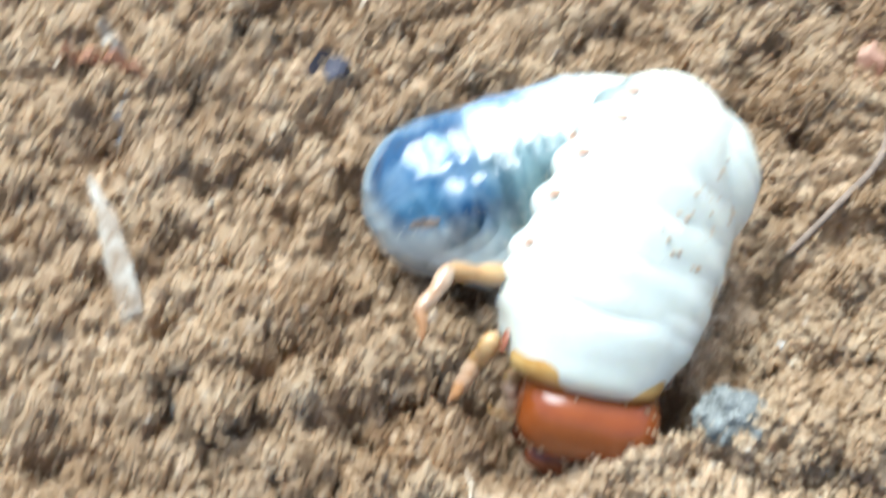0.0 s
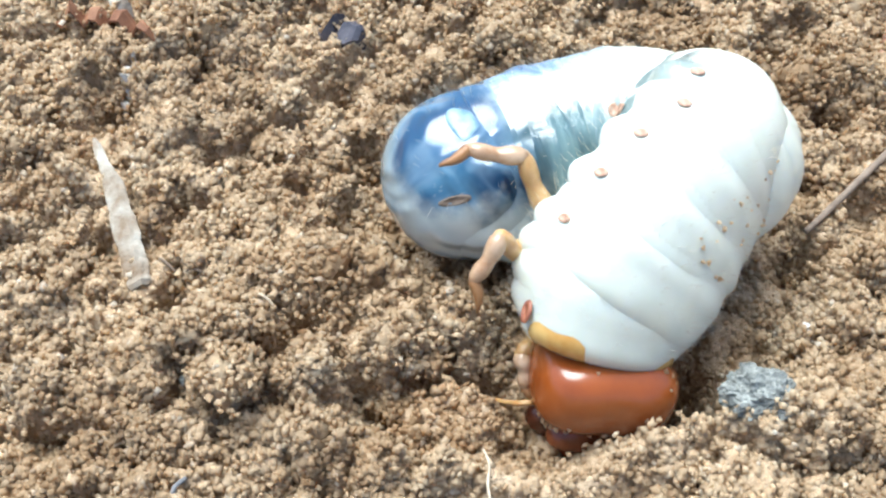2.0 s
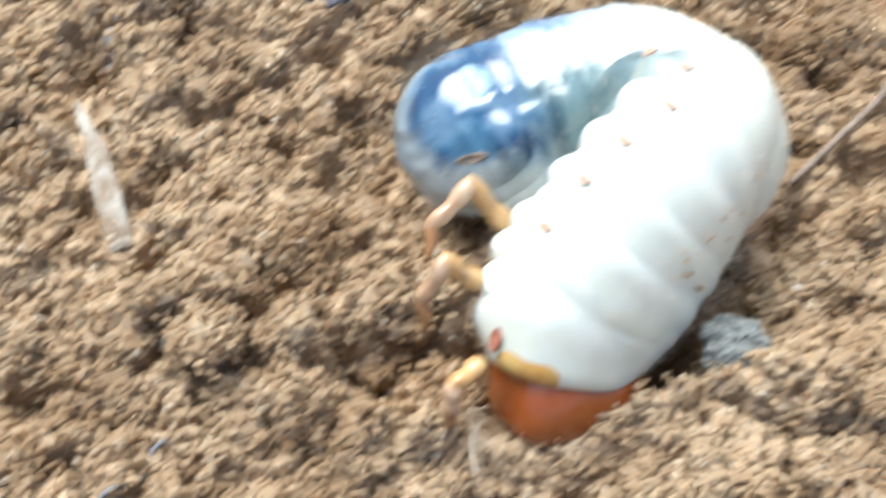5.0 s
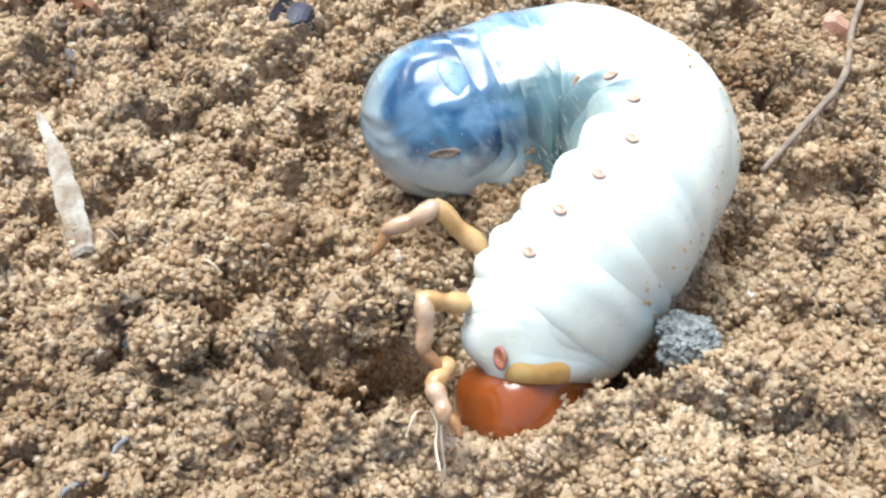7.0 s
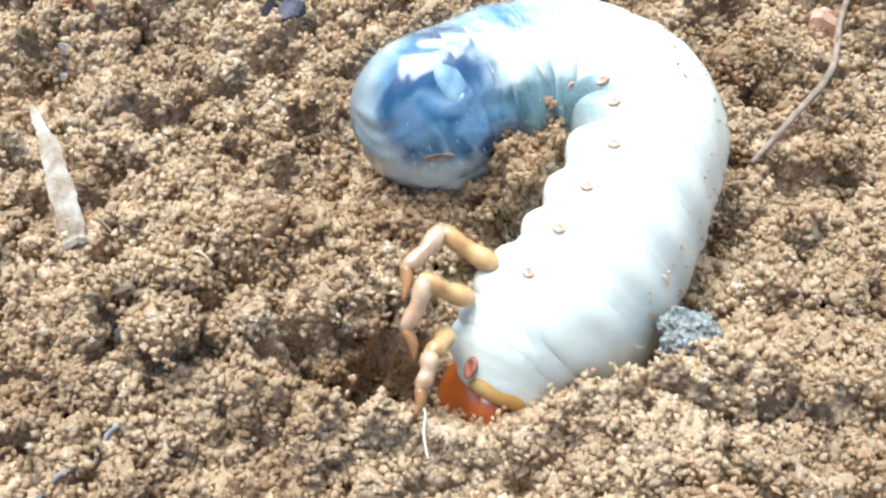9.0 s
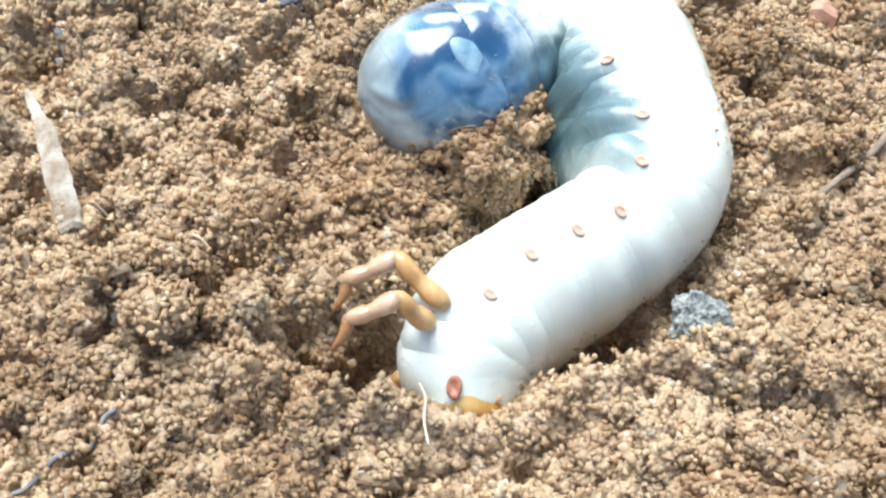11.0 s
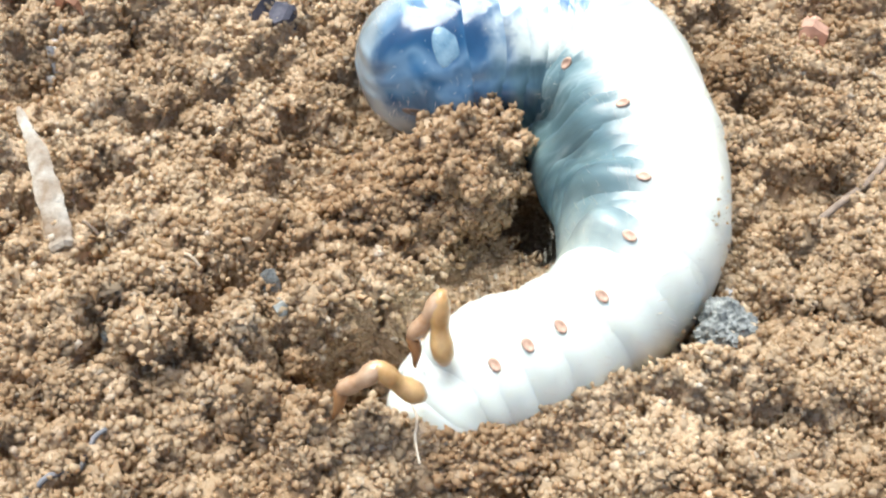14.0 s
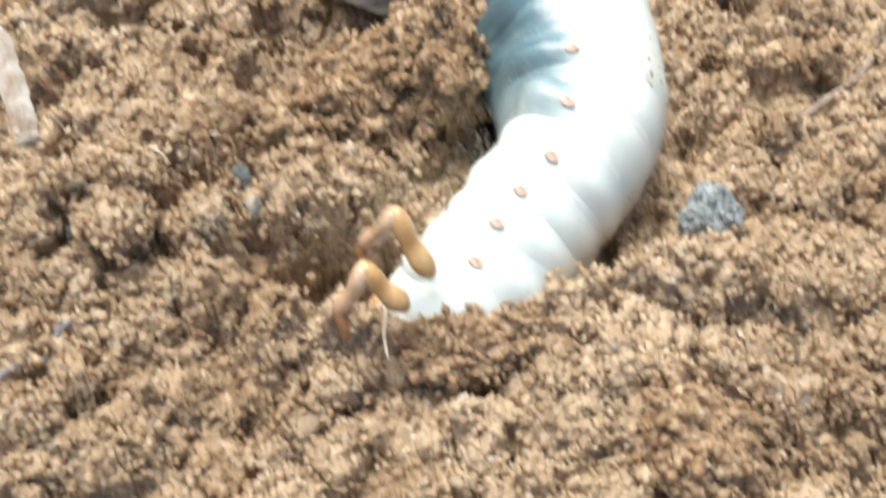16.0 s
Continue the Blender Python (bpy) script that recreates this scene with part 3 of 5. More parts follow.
for k, (name, a, b, half, station) in enumerate(SEGMENTS):
    tail = name == "tail_sac"
    ob = part(name, ring_mesh(name, a, b, half, station * 6.2, tail, 1.0, sagging(station)), ring_skin(station), grub)
    rings.append(ob)
    if name == "prothorax" or (name == "abdomen_ring" and station < 6):
        big = name == "prothorax"
        z = -0.6 if big else -0.2
        for side in (0, math.pi):
            lean = 0.06 if k < 7 else -0.08 if k < 10 else -0.25
            ang = side + (lean if side == 0 else -lean)
            s = part("spiracle", BIG_SPIRACLE_MESH if big else SPIRACLE_MESH, BIG_SPIRACLE if big else SPIRACLE, ob)
            p = ring_point(a, b, half, ang, z, station * 6.2, 0.24 if big else 0.05)
            s.matrix_basis = mm(*p, 0, 0, math.degrees(ang))
    bristles(ob, a, b, half, k + 11, 260 if tail else 170, 0.9 if tail else 0.6, tail)
    if 2 <= k <= 10:
        stuck_sand(ob, a, b, half, k + 50, 70 if k > 3 else 30, 2.35, 3.5)
        if k > 3:
            stuck_sand(ob, a, b, half, k + 80, 14, 1.25, 2.0)
        if k == 8:
            stuck_sand(ob, a, b, half, k + 90, 16, 0.8, 1.15)

folds = [part(name, ring_mesh(name, a, b, half, station * 6.2, False, 0.3, sagging(station)), ring_skin(station), grub) for k, (name, a, b, half, station) in enumerate(FOLDS)]

# a clear swelling on the tail's flank, and the slit at its end
lobe_rows = [[(0.22 * math.cos(p), 1.2 * math.sin(p) * math.cos(q) * (1 + 0.15 * math.sin(3 * q)), 0.95 * math.sin(p) * math.sin(q) * (1 + 0.12 * math.sin(2 * q + 1))) for q in np.linspace(0, 2 * math.pi, 24, endpoint=False)] for p in np.linspace(0.001, math.pi / 1.6, 10)]
v, f = sheet(lobe_rows)
PALE_LOBE = mottled("clear_lobe", (0.09, 0.18, 0.26), (0.25, 0.36, 0.43), 900.0, 0.15, 0.3, 0.0002, 0.6)
for ang in (0.1, math.pi - 0.1):
    swelling = part("tail_lobe", smooth(mesh_from("tail_lobe", v, f)), PALE_LOBE, rings[-1], "pale glassy swelling")
    swelling.matrix_basis = mm(*ring_point(4.7, 4.6, 5.2, ang, 0.2, 7.0 * 6.2, -0.15, True), 0, 0, math.degrees(ang))
    slit = part("anal_slit", oval_mesh("anal_slit", 0.28, 0.95, 0.04), TWIG, rings[-1], "thin brown-grey slit")
    low = -0.75 if ang < 1 else math.pi + 0.75
    slit.matrix_basis = mm(*ring_point(4.7, 4.6, 5.2, low, 2.2, 7.0 * 6.2, 0.0, True), 0, 0, math.degrees(low)) @ pose(0, 0, 0, 0, -25, 0)

# the orange plates on the first ring
for side in (1, -1):
    rows = []
    for i in range(9):
        u = i / 8
        row = []
        for j in range(15):
            w = j / 14
            ang = math.pi / 2 - side * (0.46 + 1.3 * w)
            depth = (0.25 + 0.75 * math.sin(math.pi * min(1, w * 1.1)) ** 0.6)
            z = -2.42 + u * 1.55 * depth * (1 + 0.16 * math.sin(9 * w + side))
            row.append(ring_point(4.75, 3.6, 2.65, ang, z, 1.05 * 6.2, 0.09 * math.sin(math.pi * min(max(u, 0.02), 0.98)) ** 0.5 * (1 if 0 < j < 14 else 0.1)))
        rows.append(row)
    v, f = sheet(rows, closed=False)
    part("shield_plate", smooth(mesh_from("shield_plate", v, f)), SHIELD, rings[0], "glossy orange-yellow plate")


def super_shape(name, hx, hy, hz, e, n=40, m=28, bend=None):
    rows = []
    for i in range(m + 1):
        p = -math.pi / 2 + math.pi * i / m
        row = []
        for j in range(n):
            q = 2 * math.pi * j / n
            sg = lambda t, k: math.copysign(abs(t) ** k, t)
            x, y, z = sg(math.cos(p), e) * sg(math.cos(q), e), sg(math.cos(p), e) * sg(math.sin(q), e), sg(math.sin(p), e)
            v = Vector((x * hx, y * hy, z * hz))
            row.append(tuple(bend(v) if bend else v))
        rows.append(row)
    v, f = sheet(rows)
    return smooth(mesh_from(name, v, f))


def head_bend(v):
    f = 1 - 0.10 * max(0.0, -v.z / 3.0) ** 2
    dimple = 0.10 * math.exp(-(v.x / 0.5) ** 2) * max(0.0, v.y / 3.0)
    return Vector((v.x * f, v.y * (1 - 0.18 * max(0.0, -v.z / 3.0)) - dimple, v.z))


head = part("head", super_shape("head", 3.9, 3.2, 2.5, 0.62, 48, 36, head_bend), HEAD_SHELL, grub, "glossy chestnut-orange head capsule")
part("clypeus", super_shape("clypeus", 2.7, 0.9, 0.8, 0.6, 20, 12), MOUTH, head, "darker mouth plate").matrix_basis = mm(0, 1.5, -2.75, 20)
part("labrum", super_shape("labrum", 1.7, 0.6, 0.8, 0.8, 20, 12), MOUTH, head).matrix_basis = mm(0, 1.2, -3.75, 25)
for side in (1, -1):
    pts = [(side * 2.5, -0.3, -2.3), (side * 2.6, -0.4, -3.2), (side * 2.0, -0.6, -4.1), (side * 1.0, -0.8, -4.7), (side * 0.3, -0.9, -4.9)]
    v, f = tube(pts, [0.75, 0.8, 0.65, 0.42, 0.15], 12)
    part("jaw", smooth(mesh_from("jaw", v, f)), JAW, head, "dark brown curved jaw")
    pts = [(side * 3.4, 0.0, -1.9), (side * 4.0, -0.5, -2.5), (side * 4.4, -1.2, -3.1), (side * 4.6, -2.0, -3.7), (side * 4.6, -2.8, -4.2)]
    v, f = tube(pts, [0.15, 0.17, 0.12, 0.13, 0.06], 8)
    part("antenna", smooth(mesh_from("antenna", v, f)), LEG_SKIN, head, "thin amber antenna")


# grains clinging to the head
rng = np.random.default_rng(77)
spots = []
for _ in range(26):
    q, z = rng.uniform(0.15, math.pi - 0.15), rng.choice([-2.0, -1.5, 2.0]) + rng.uniform(-0.4, 0.4)
    r = (1 - (min(abs(z), 2.45) / 2.5) ** (2 / 0.62)) ** (0.62 / 2)
    spots.append((3.9 * math.copysign(abs(math.cos(q)) ** 0.62, math.cos(q)) * r, 3.2 * math.sin(q) ** 0.62 * r * (1 + 0.06 * min(0.0, z)), z))
v, f = grains(np.array(spots), rng.uniform(0.07, 0.15, 26), 78)
tagged(part("stuck_sand", faceted(mesh_from("stuck_sand", v, f)), SAND, head), kind="stuff")


def leg_mesh(name, long, r0, r1, knobs):
    pts, radii = [], []
    for i in range(13):
        u = i / 12
        pts.append((0.16 * math.sin(u * 3.1), 0, u * long + (0.16 if i == 12 else -0.16 if i == 0 else 0)))
        radii.append((r0 + (r1 - r0) * u) * (1 + 0.22 * math.sin(u * knobs * math.pi) ** 2) * (0.55 if i in (0, 12) else 1.0))
    v, f = tube(pts, radii, 12, 0.85)
    return smooth(mesh_from(name, v, f))


LEG_LONG = ((3.7, 3.1, 1.7), (3.1, 2.9, 1.7), (2.2, 2.0, 1.3))
legs = []
for k in range(3):
    thigh = part("leg", leg_mesh("leg", LEG_LONG[k][0], 0.62, 0.48, 2), LEG_SKIN, grub, "amber jointed leg")
    shin = part("shin", leg_mesh("shin", LEG_LONG[k][1], 0.56, 0.42, 2), SHIN_SKIN, thigh, "paler glossy shin")
    foot = part("foot", leg_mesh("foot", LEG_LONG[k][2], 0.42, 0.16, 1), FOOT_SKIN, thigh, "brown pointed foot")
    legs.append((thigh, shin, foot))
# ---- things lying on the soil ----
clods = [build_clod(4.4, 3.3, 3.4, 3, 6200, "caked sand clod pushed up inside the grub's curl"),
         build_clod(4.8, 3.4, 2.6, 8, 5800, "loose sand clod heaped beside the tail"),
         build_clod(3.2, 3.0, 2.4, 12, 3400, "loose sand clod beside the grub's head"),
         build_clod(2.4, 1.9, 1.6, 21, 1300, "small crumb of sand dug up by the legs")]


pale_clod = build_clod(2.9, 2.6, 2.2, 17, 2600, "pale dusty clod of sand lying on the soil")
pale_clod.matrix_basis = mm(18.3, -18.4, ground_at(18.3, -18.4) + 0.9)
nose_heap = build_clod(3.6, 1.9, 1.7, 25, 2600, "sand clod heaped up before the buried head")
crumb_spots = [(-0.6, -4.4), (0.6, -3.6), (-1.6, -5.6), (1.2, -4.9), (-0.2, -6.0)]
loose_crumbs = [build_clod(0.75 - 0.06 * k, 0.6, 0.55, 30 + k, 220, "tiny loose crumb of sand kicked about by the legs") for k in range(5)]


def build_pebble():
    bm = bmesh.new()
    bmesh.ops.create_icosphere(bm, subdivisions=5, radius=1.0)
    for v in bm.verts:
        d = v.co.normalized()
        k = 1 + 0.16 * noise.noise(d * 1.5) + 0.10 * noise.cell(d * 2.6) + 0.10 * noise.noise(d * 5.0) + 0.08 * noise.noise(d * 11.0) + 0.05 * noise.noise(d * 22.0)
        v.co = Vector((d.x * 1.85, d.y * 1.7, d.z * 1.55)) * k
    pts, fac = np.array([v.co[:] for v in bm.verts]), np.array([[v.index for v in f.verts] for f in bm.faces])
    bm.free()
    ob = part("pebble", faceted(mesh_from("pebble", pts, fac)), GREY_STONE)
    return tagged(ob, "rough pale grey pebble lying in the sand", "pebble")


pebble = build_pebble()


def strip(name, line, widths, thick, mat, label, category, curl_up=0.0, lift=0.15, flat=None):
    """A thin dry strip with a bowed cross-section, laid along the soil."""
    rows = []
    n = len(line)
    for i, (x, y) in enumerate(line):
        ax, ay = line[max(i - 1, 0)]
        bx, by = line[min(i + 1, n - 1)]
        d = Vector((bx - ax, by - ay, 0)).normalized()
        side = Vector((d.y, -d.x, 0))
        z = (flat[i] if flat else ground_at(x, y)) + lift
        w = widths[i] / 2
        ring = []
        for s in np.linspace(-1, 1, 9):
            jag = w * s * (1 + 0.05 * math.sin(i * 2.3 + s))
            ring.append(Vector((x, y, z + curl_up * (1 - abs(s + 0.25)) * w)) + side * jag)
        for s in np.linspace(1, -1, 9):
            ring.append(Vector((x, y, z - thick + curl_up * (1 - abs(s + 0.25)) * w)) + side * w * s)
        rows.append([tuple(p) for p in ring])
    mid0, mid1 = np.mean(rows[0], 0), np.mean(rows[-1], 0)
    v, f = sheet([[tuple(mid0)] * 18] + rows + [[tuple(mid1)] * 18])
    return tagged(part(name, faceted(mesh_from(name, v, f)), mat), label, category)


def lerp_line(pts, n):
    """n points along a smooth line through pts."""
    out = []
    k = len(pts) - 1
    for i in range(n):
        u = i / (n - 1) * k
        j = min(int(u), k - 1)
        w = u - j
        p0, p1, p2, p3 = (Vector(pts[max(0, min(k, j + q))]) for q in (-1, 0, 1, 2))
        out.append(tuple(0.5 * ((2 * p1) + (p2 - p0) * w + (2 * p0 - 5 * p1 + 4 * p2 - p3) * w * w + (3 * p1 - p0 - 3 * p2 + p3) * w ** 3)))
    return out


def flat2(pts):
    return [(p[0], p[1]) for p in pts]


straw_line = flat2(lerp_line([(-21.2, 13.0, 0), (-20.1, 10.7, 0), (-19.1, 8.7, 0), (-18.3, 6.5, 0), (-17.5, 4.5, 0), (-16.9, 2.8, 0), (-16.4, 1.3, 0)], 28))
STRAW_WIDTH = [(0, 0.3), (0.08, 0.65), (0.24, 0.75), (0.34, 1.35), (0.55, 1.5), (0.75, 1.5), (0.96, 1.5), (1.0, 1.1)]
straw_rng = random.Random(4)
strip("straw", straw_line, [float(np.interp(i / 27, [p[0] for p in STRAW_WIDTH], [p[1] for p in STRAW_WIDTH])) * straw_rng.uniform(0.9, 1.08) for i in range(28)], 0.14, STRAW,
      "flat pale dry straw fragment lying on the sand", "straw", 0.5, 0.0, [float(np.interp(i / 27, [0, 0.2, 0.75, 1], [0.9, 1.3, 1.3, 0.8])) + straw_rng.uniform(-0.05, 0.05) for i in range(28)])
strip("bark_strip", flat2(lerp_line([(-25.5, 23.4, 0), (-22.0, 23.2, 0), (-18.0, 20.6, 0)], 14)), [0.25 + 0.95 * math.sin(math.pi * i / 13) for i in range(14)], 0.2, BARK,
      "thin red-brown strip of bark", "bark", 0.5, 1.1)
strip("straw", flat2(lerp_line([(-22.0, 26.0, 0), (-21.0, 24.3, 0), (-19.9, 22.4, 0)], 10)), [0.5 + 0.7 * math.sin(math.pi * i / 9) for i in range(10)], 0.15, STRAW,
      "short pale straw chip on red bark", "straw", 0.3, 1.3)
strip("straw", flat2(lerp_line([(-19.4, 19.6, 0), (-19.9, 18.4, 0), (-20.6, 17.0, 0)], 10)), [0.3 + 0.45 * math.sin(math.pi * i / 9) for i in range(10)], 0.15, WHITE_STONE,
      "tiny white straw splinter", "straw", 0.3, 0.5)
strip("seed_husk", flat2(lerp_line([(-7.2, 23.2, 0), (-5.6, 21.4, 0), (-3.8, 20.2, 0)], 12)), [0.4 + 1.9 * math.sin(math.pi * i / 11) for i in range(12)], 0.4, HUSK,
      "dark bluish husk half sunk in the sand", "husk", 0.7, 0.3)
strip("rootlet", flat2(lerp_line([(-4.2, 27.2, 0), (-2.4, 28.4, 0), (-0.4, 29.6, 0)], 10)), [0.35] * 10, 0.3, ROOTLET, "pale thin root fibre on sand", "rootlet", 0.4, 0.7)
strip("flake", flat2(lerp_line([(31.5, 19.0, 0), (32.4, 21.0, 0), (33.4, 23.2, 0)], 12)), [0.9 + 1.0 * math.sin(math.pi * (i + 1) / 13) ** 0.5 for i in range(12)], 0.3, PINK_FLAKE,
      "dusty pinkish bark flake", "bark", 0.4, 0.5)
leaf_scrap = strip("leaf_scrap", flat2(lerp_line([(-4.8, -0.8, 0), (-4.0, -2.4, 0), (-3.5, -4.0, 0)], 10)), [0.4 + 0.7 * math.sin(math.pi * i / 9) for i in range(10)], 0.12, GREY_STONE,
      "small grey dry leaf scrap", "leaf", 0.4, 0.3)


def strand(name, pts, r, mat, label, category, n=24, lift=0.1, on_soil=True):
    line = lerp_line(pts, n)
    if on_soil:
        line = [(x, y, ground_at(x, y) + z + lift) for x, y, z in line]
        zs = [p[2] for p in line]
        line = [(p[0], p[1], float(np.mean(zs[max(0, i - 2):i + 3])) + 0.1) for i, p in enumerate(line)]
    v, f = tube(line, [r * (0.55 + 0.45 * math.sin(math.pi * (i + 2) / (n + 3)) ** 0.5) for i in range(n)], 8, 1, 0.12)
    return tagged(part(name, smooth(mesh_from(name, v, f)), mat), label, category)


strand("twig", [(-11.6, -11.8, 0.3), (-12.6, -13.0, 0.2), (-13.6, -14.4, 0.2), (-15.6, -15.8, 0.1), (-19.0, -17.2, 0)], 0.15, SPLINTER, "thin dark grey twig on the sand", "twig", 24, 0.3)
root_hairs = [strand("rootlet", [(4.4, -8.7, 1.4), (3.0, -9.9, 0.9), (2.4, -11.0, 0.5), (1.8, -12.2, 0.2)], 0.07, ROOTLET, "pale curled root hair", "rootlet", 20),
              strand("rootlet", [(3.6, -9.4, 1.2), (4.2, -10.4, 0.9), (3.9, -11.4, 0.5), (4.1, -12.9, 0.2)], 0.07, ROOTLET, "pale curled root hair", "rootlet", 20)]
strand("rootlet", [(-9.9, -0.2, 0.3), (-9.0, -0.6, 0.6), (-8.0, -1.2, 0.3)], 0.08, ROOTLET, "pale curled root hair", "rootlet", 16)
strand("rootlet", [(-15.4, 3.0, 0.2), (-14.2, 2.2, 0.6), (-12.6, 1.6, 0.3)], 0.09, TWIG, "brown thin hair root on sand", "rootlet", 16)
strand("rootlet", [(24.5, -3.4, 0.2), (26.5, -3.9, 0.5), (29.5, -3.5, 0.2)], 0.12, ROOTLET, "pale curled root hair", "rootlet", 16)
strand("rootlet", [(3.4, -10.3, 2.4), (3.7, -11.1, 2.2), (3.6, -12.1, 1.9), (3.8, -13.4, 1.6)], 0.07, ROOTLET, "pale wavy root hair hanging over the burrow's edge", "rootlet", 20, 0, False)
twig = strand("twig", [(0, 0, 0.3), (3.4, 3.6, 0.9), (6.7, 7.6, 1.2), (8.8, 13.2, 1.0), (12.3, 20.1, 0.8)], 0.25, TWIG, "slender grey-brown twig lying beside the grub", "twig", 30, 0, False)


def chip(x, y, size, mat, label, seed):
    rng = np.random.default_rng(seed)
    v, f = grains(np.array([[x, y, ground_at(x, y) + size * 0.35]]), np.array([size]), seed)
    return tagged(part("stone_chip", faceted(mesh_from("stone_chip", v, f)), mat), label, "stone")


chip(3.9, 9.9, 0.36, WHITE_STONE, "small white stone chip in the sand", 3)
chip(-12.6, -5.9, 0.26, GREY_STONE, "small blue-grey stone chip in the sand", 4)
chip(-16.5, -6.8, 0.26, GREY_STONE, "small blue-grey stone chip in the sand", 5)
chip(-11.8, 11.4, 0.45, BARK, "reddish grain larger than the sand round it", 6)
chip(21.5, -2.6, 0.38, WHITE_STONE, "small white stone chip in the sand", 7)
chip(1.0, -13.5, 0.26, GREY_STONE, "small blue-grey stone chip in the sand", 8)
chip(13.2, -6.9, 0.5, GREY_STONE, "small blue-grey stone chip in the sand", 9)

# ---- what moves ----
CURLS, STEPS = [], {0: [], 1: [], 2: []}
FLANK_FACES = Vector((2.5, -40.0, 53.0))
TO_EYE = Vector((0.0, -0.60, 0.80))


def curl(t, roll_front, roll_rear, *stations):
    CURLS.append((t, roll_front, roll_rear, [Vector(p) for p in stations]))


def step(t, which, hip, knee, foot):
    STEPS[which].append((t, Vector(hip), Vector(knee), Vector(foot)))


def along(pts, u):
    k = len(pts) - 1
    j = max(0, min(int(u), k - 1))
    w = u - j
    p1, p2 = pts[j], pts[j + 1]
    p0 = pts[j - 1] if j else p1 * 2 - p2
    p3 = pts[j + 2] if j + 2 <= k else p2 * 2 - p1
    return 0.5 * ((2 * p1) + (p2 - p0) * w + (2 * p0 - 5 * p1 + 4 * p2 - p3) * w * w + (3 * p1 - p0 - 3 * p2 + p3) * w ** 3)


def body_pose(pts, u, roll_front, roll_rear, tail_roll=0.0):
    p = along(pts, u)
    bent = 0.5 * float(ease((u - 1.5) / 1.5) * ease((6.0 - u) / 1.2))
    p = p * (1 - bent) + (along(pts, u - 0.5 * bent - 0.25) + along(pts, u + 0.5 * bent + 0.25)) * (0.5 * bent) if bent > 0 else p
    d = (along(pts, min(u + 0.7, 7.0)) - along(pts, max(u - 0.7, 0.0))).normalized()
    out = d.cross((FLANK_FACES - p).normalized()).normalized()
    up = out.cross(d)
    w = min(max((u - 1.2) / 4.1, 0), 1)
    roll = radians(roll_front + (roll_rear - roll_front) * w + tail_roll * float(ease((u - 3.9) / 1.5)))
    back = out * math.cos(roll) + up * math.sin(roll)
    m = Matrix((back.cross(d), back, d)).transposed().to_4x4()
    return Matrix.Translation(p * MM) @ m


def slide(t, u):
    """The curled grub's front rings lie closer together than the stretched one's."""
    return u - (1 - float(ease((t - 6.5) / 4.8))) * float(np.interp(u, (1.05, 1.95, 2.6, 3.6, 4.6, 5.5, 7.0), (0, 0.24, 0.23, 0.23, 0.13, 0.20, 0)))


def turned(m, t, share):
    """The front end bent aside, as the grub noses under the soil."""
    p = m.translation / MM
    angle = radians(share * float(np.interp(t, (4.5, 5, 7.5, 8.5, 9, 11.5), (0, 6, 28, 25, 13, 0))))
    return Matrix.Translation(m.translation) @ Matrix.Rotation(angle, 4, FLANK_FACES - p) @ Matrix.Translation(-m.translation) @ m


def rod_pose(p, q):
    d = (q - p).normalized()
    x = TO_EYE.cross(d).normalized()
    m = Matrix((x, d.cross(x), d)).transposed().to_4x4()
    return Matrix.Translation(p * MM) @ m


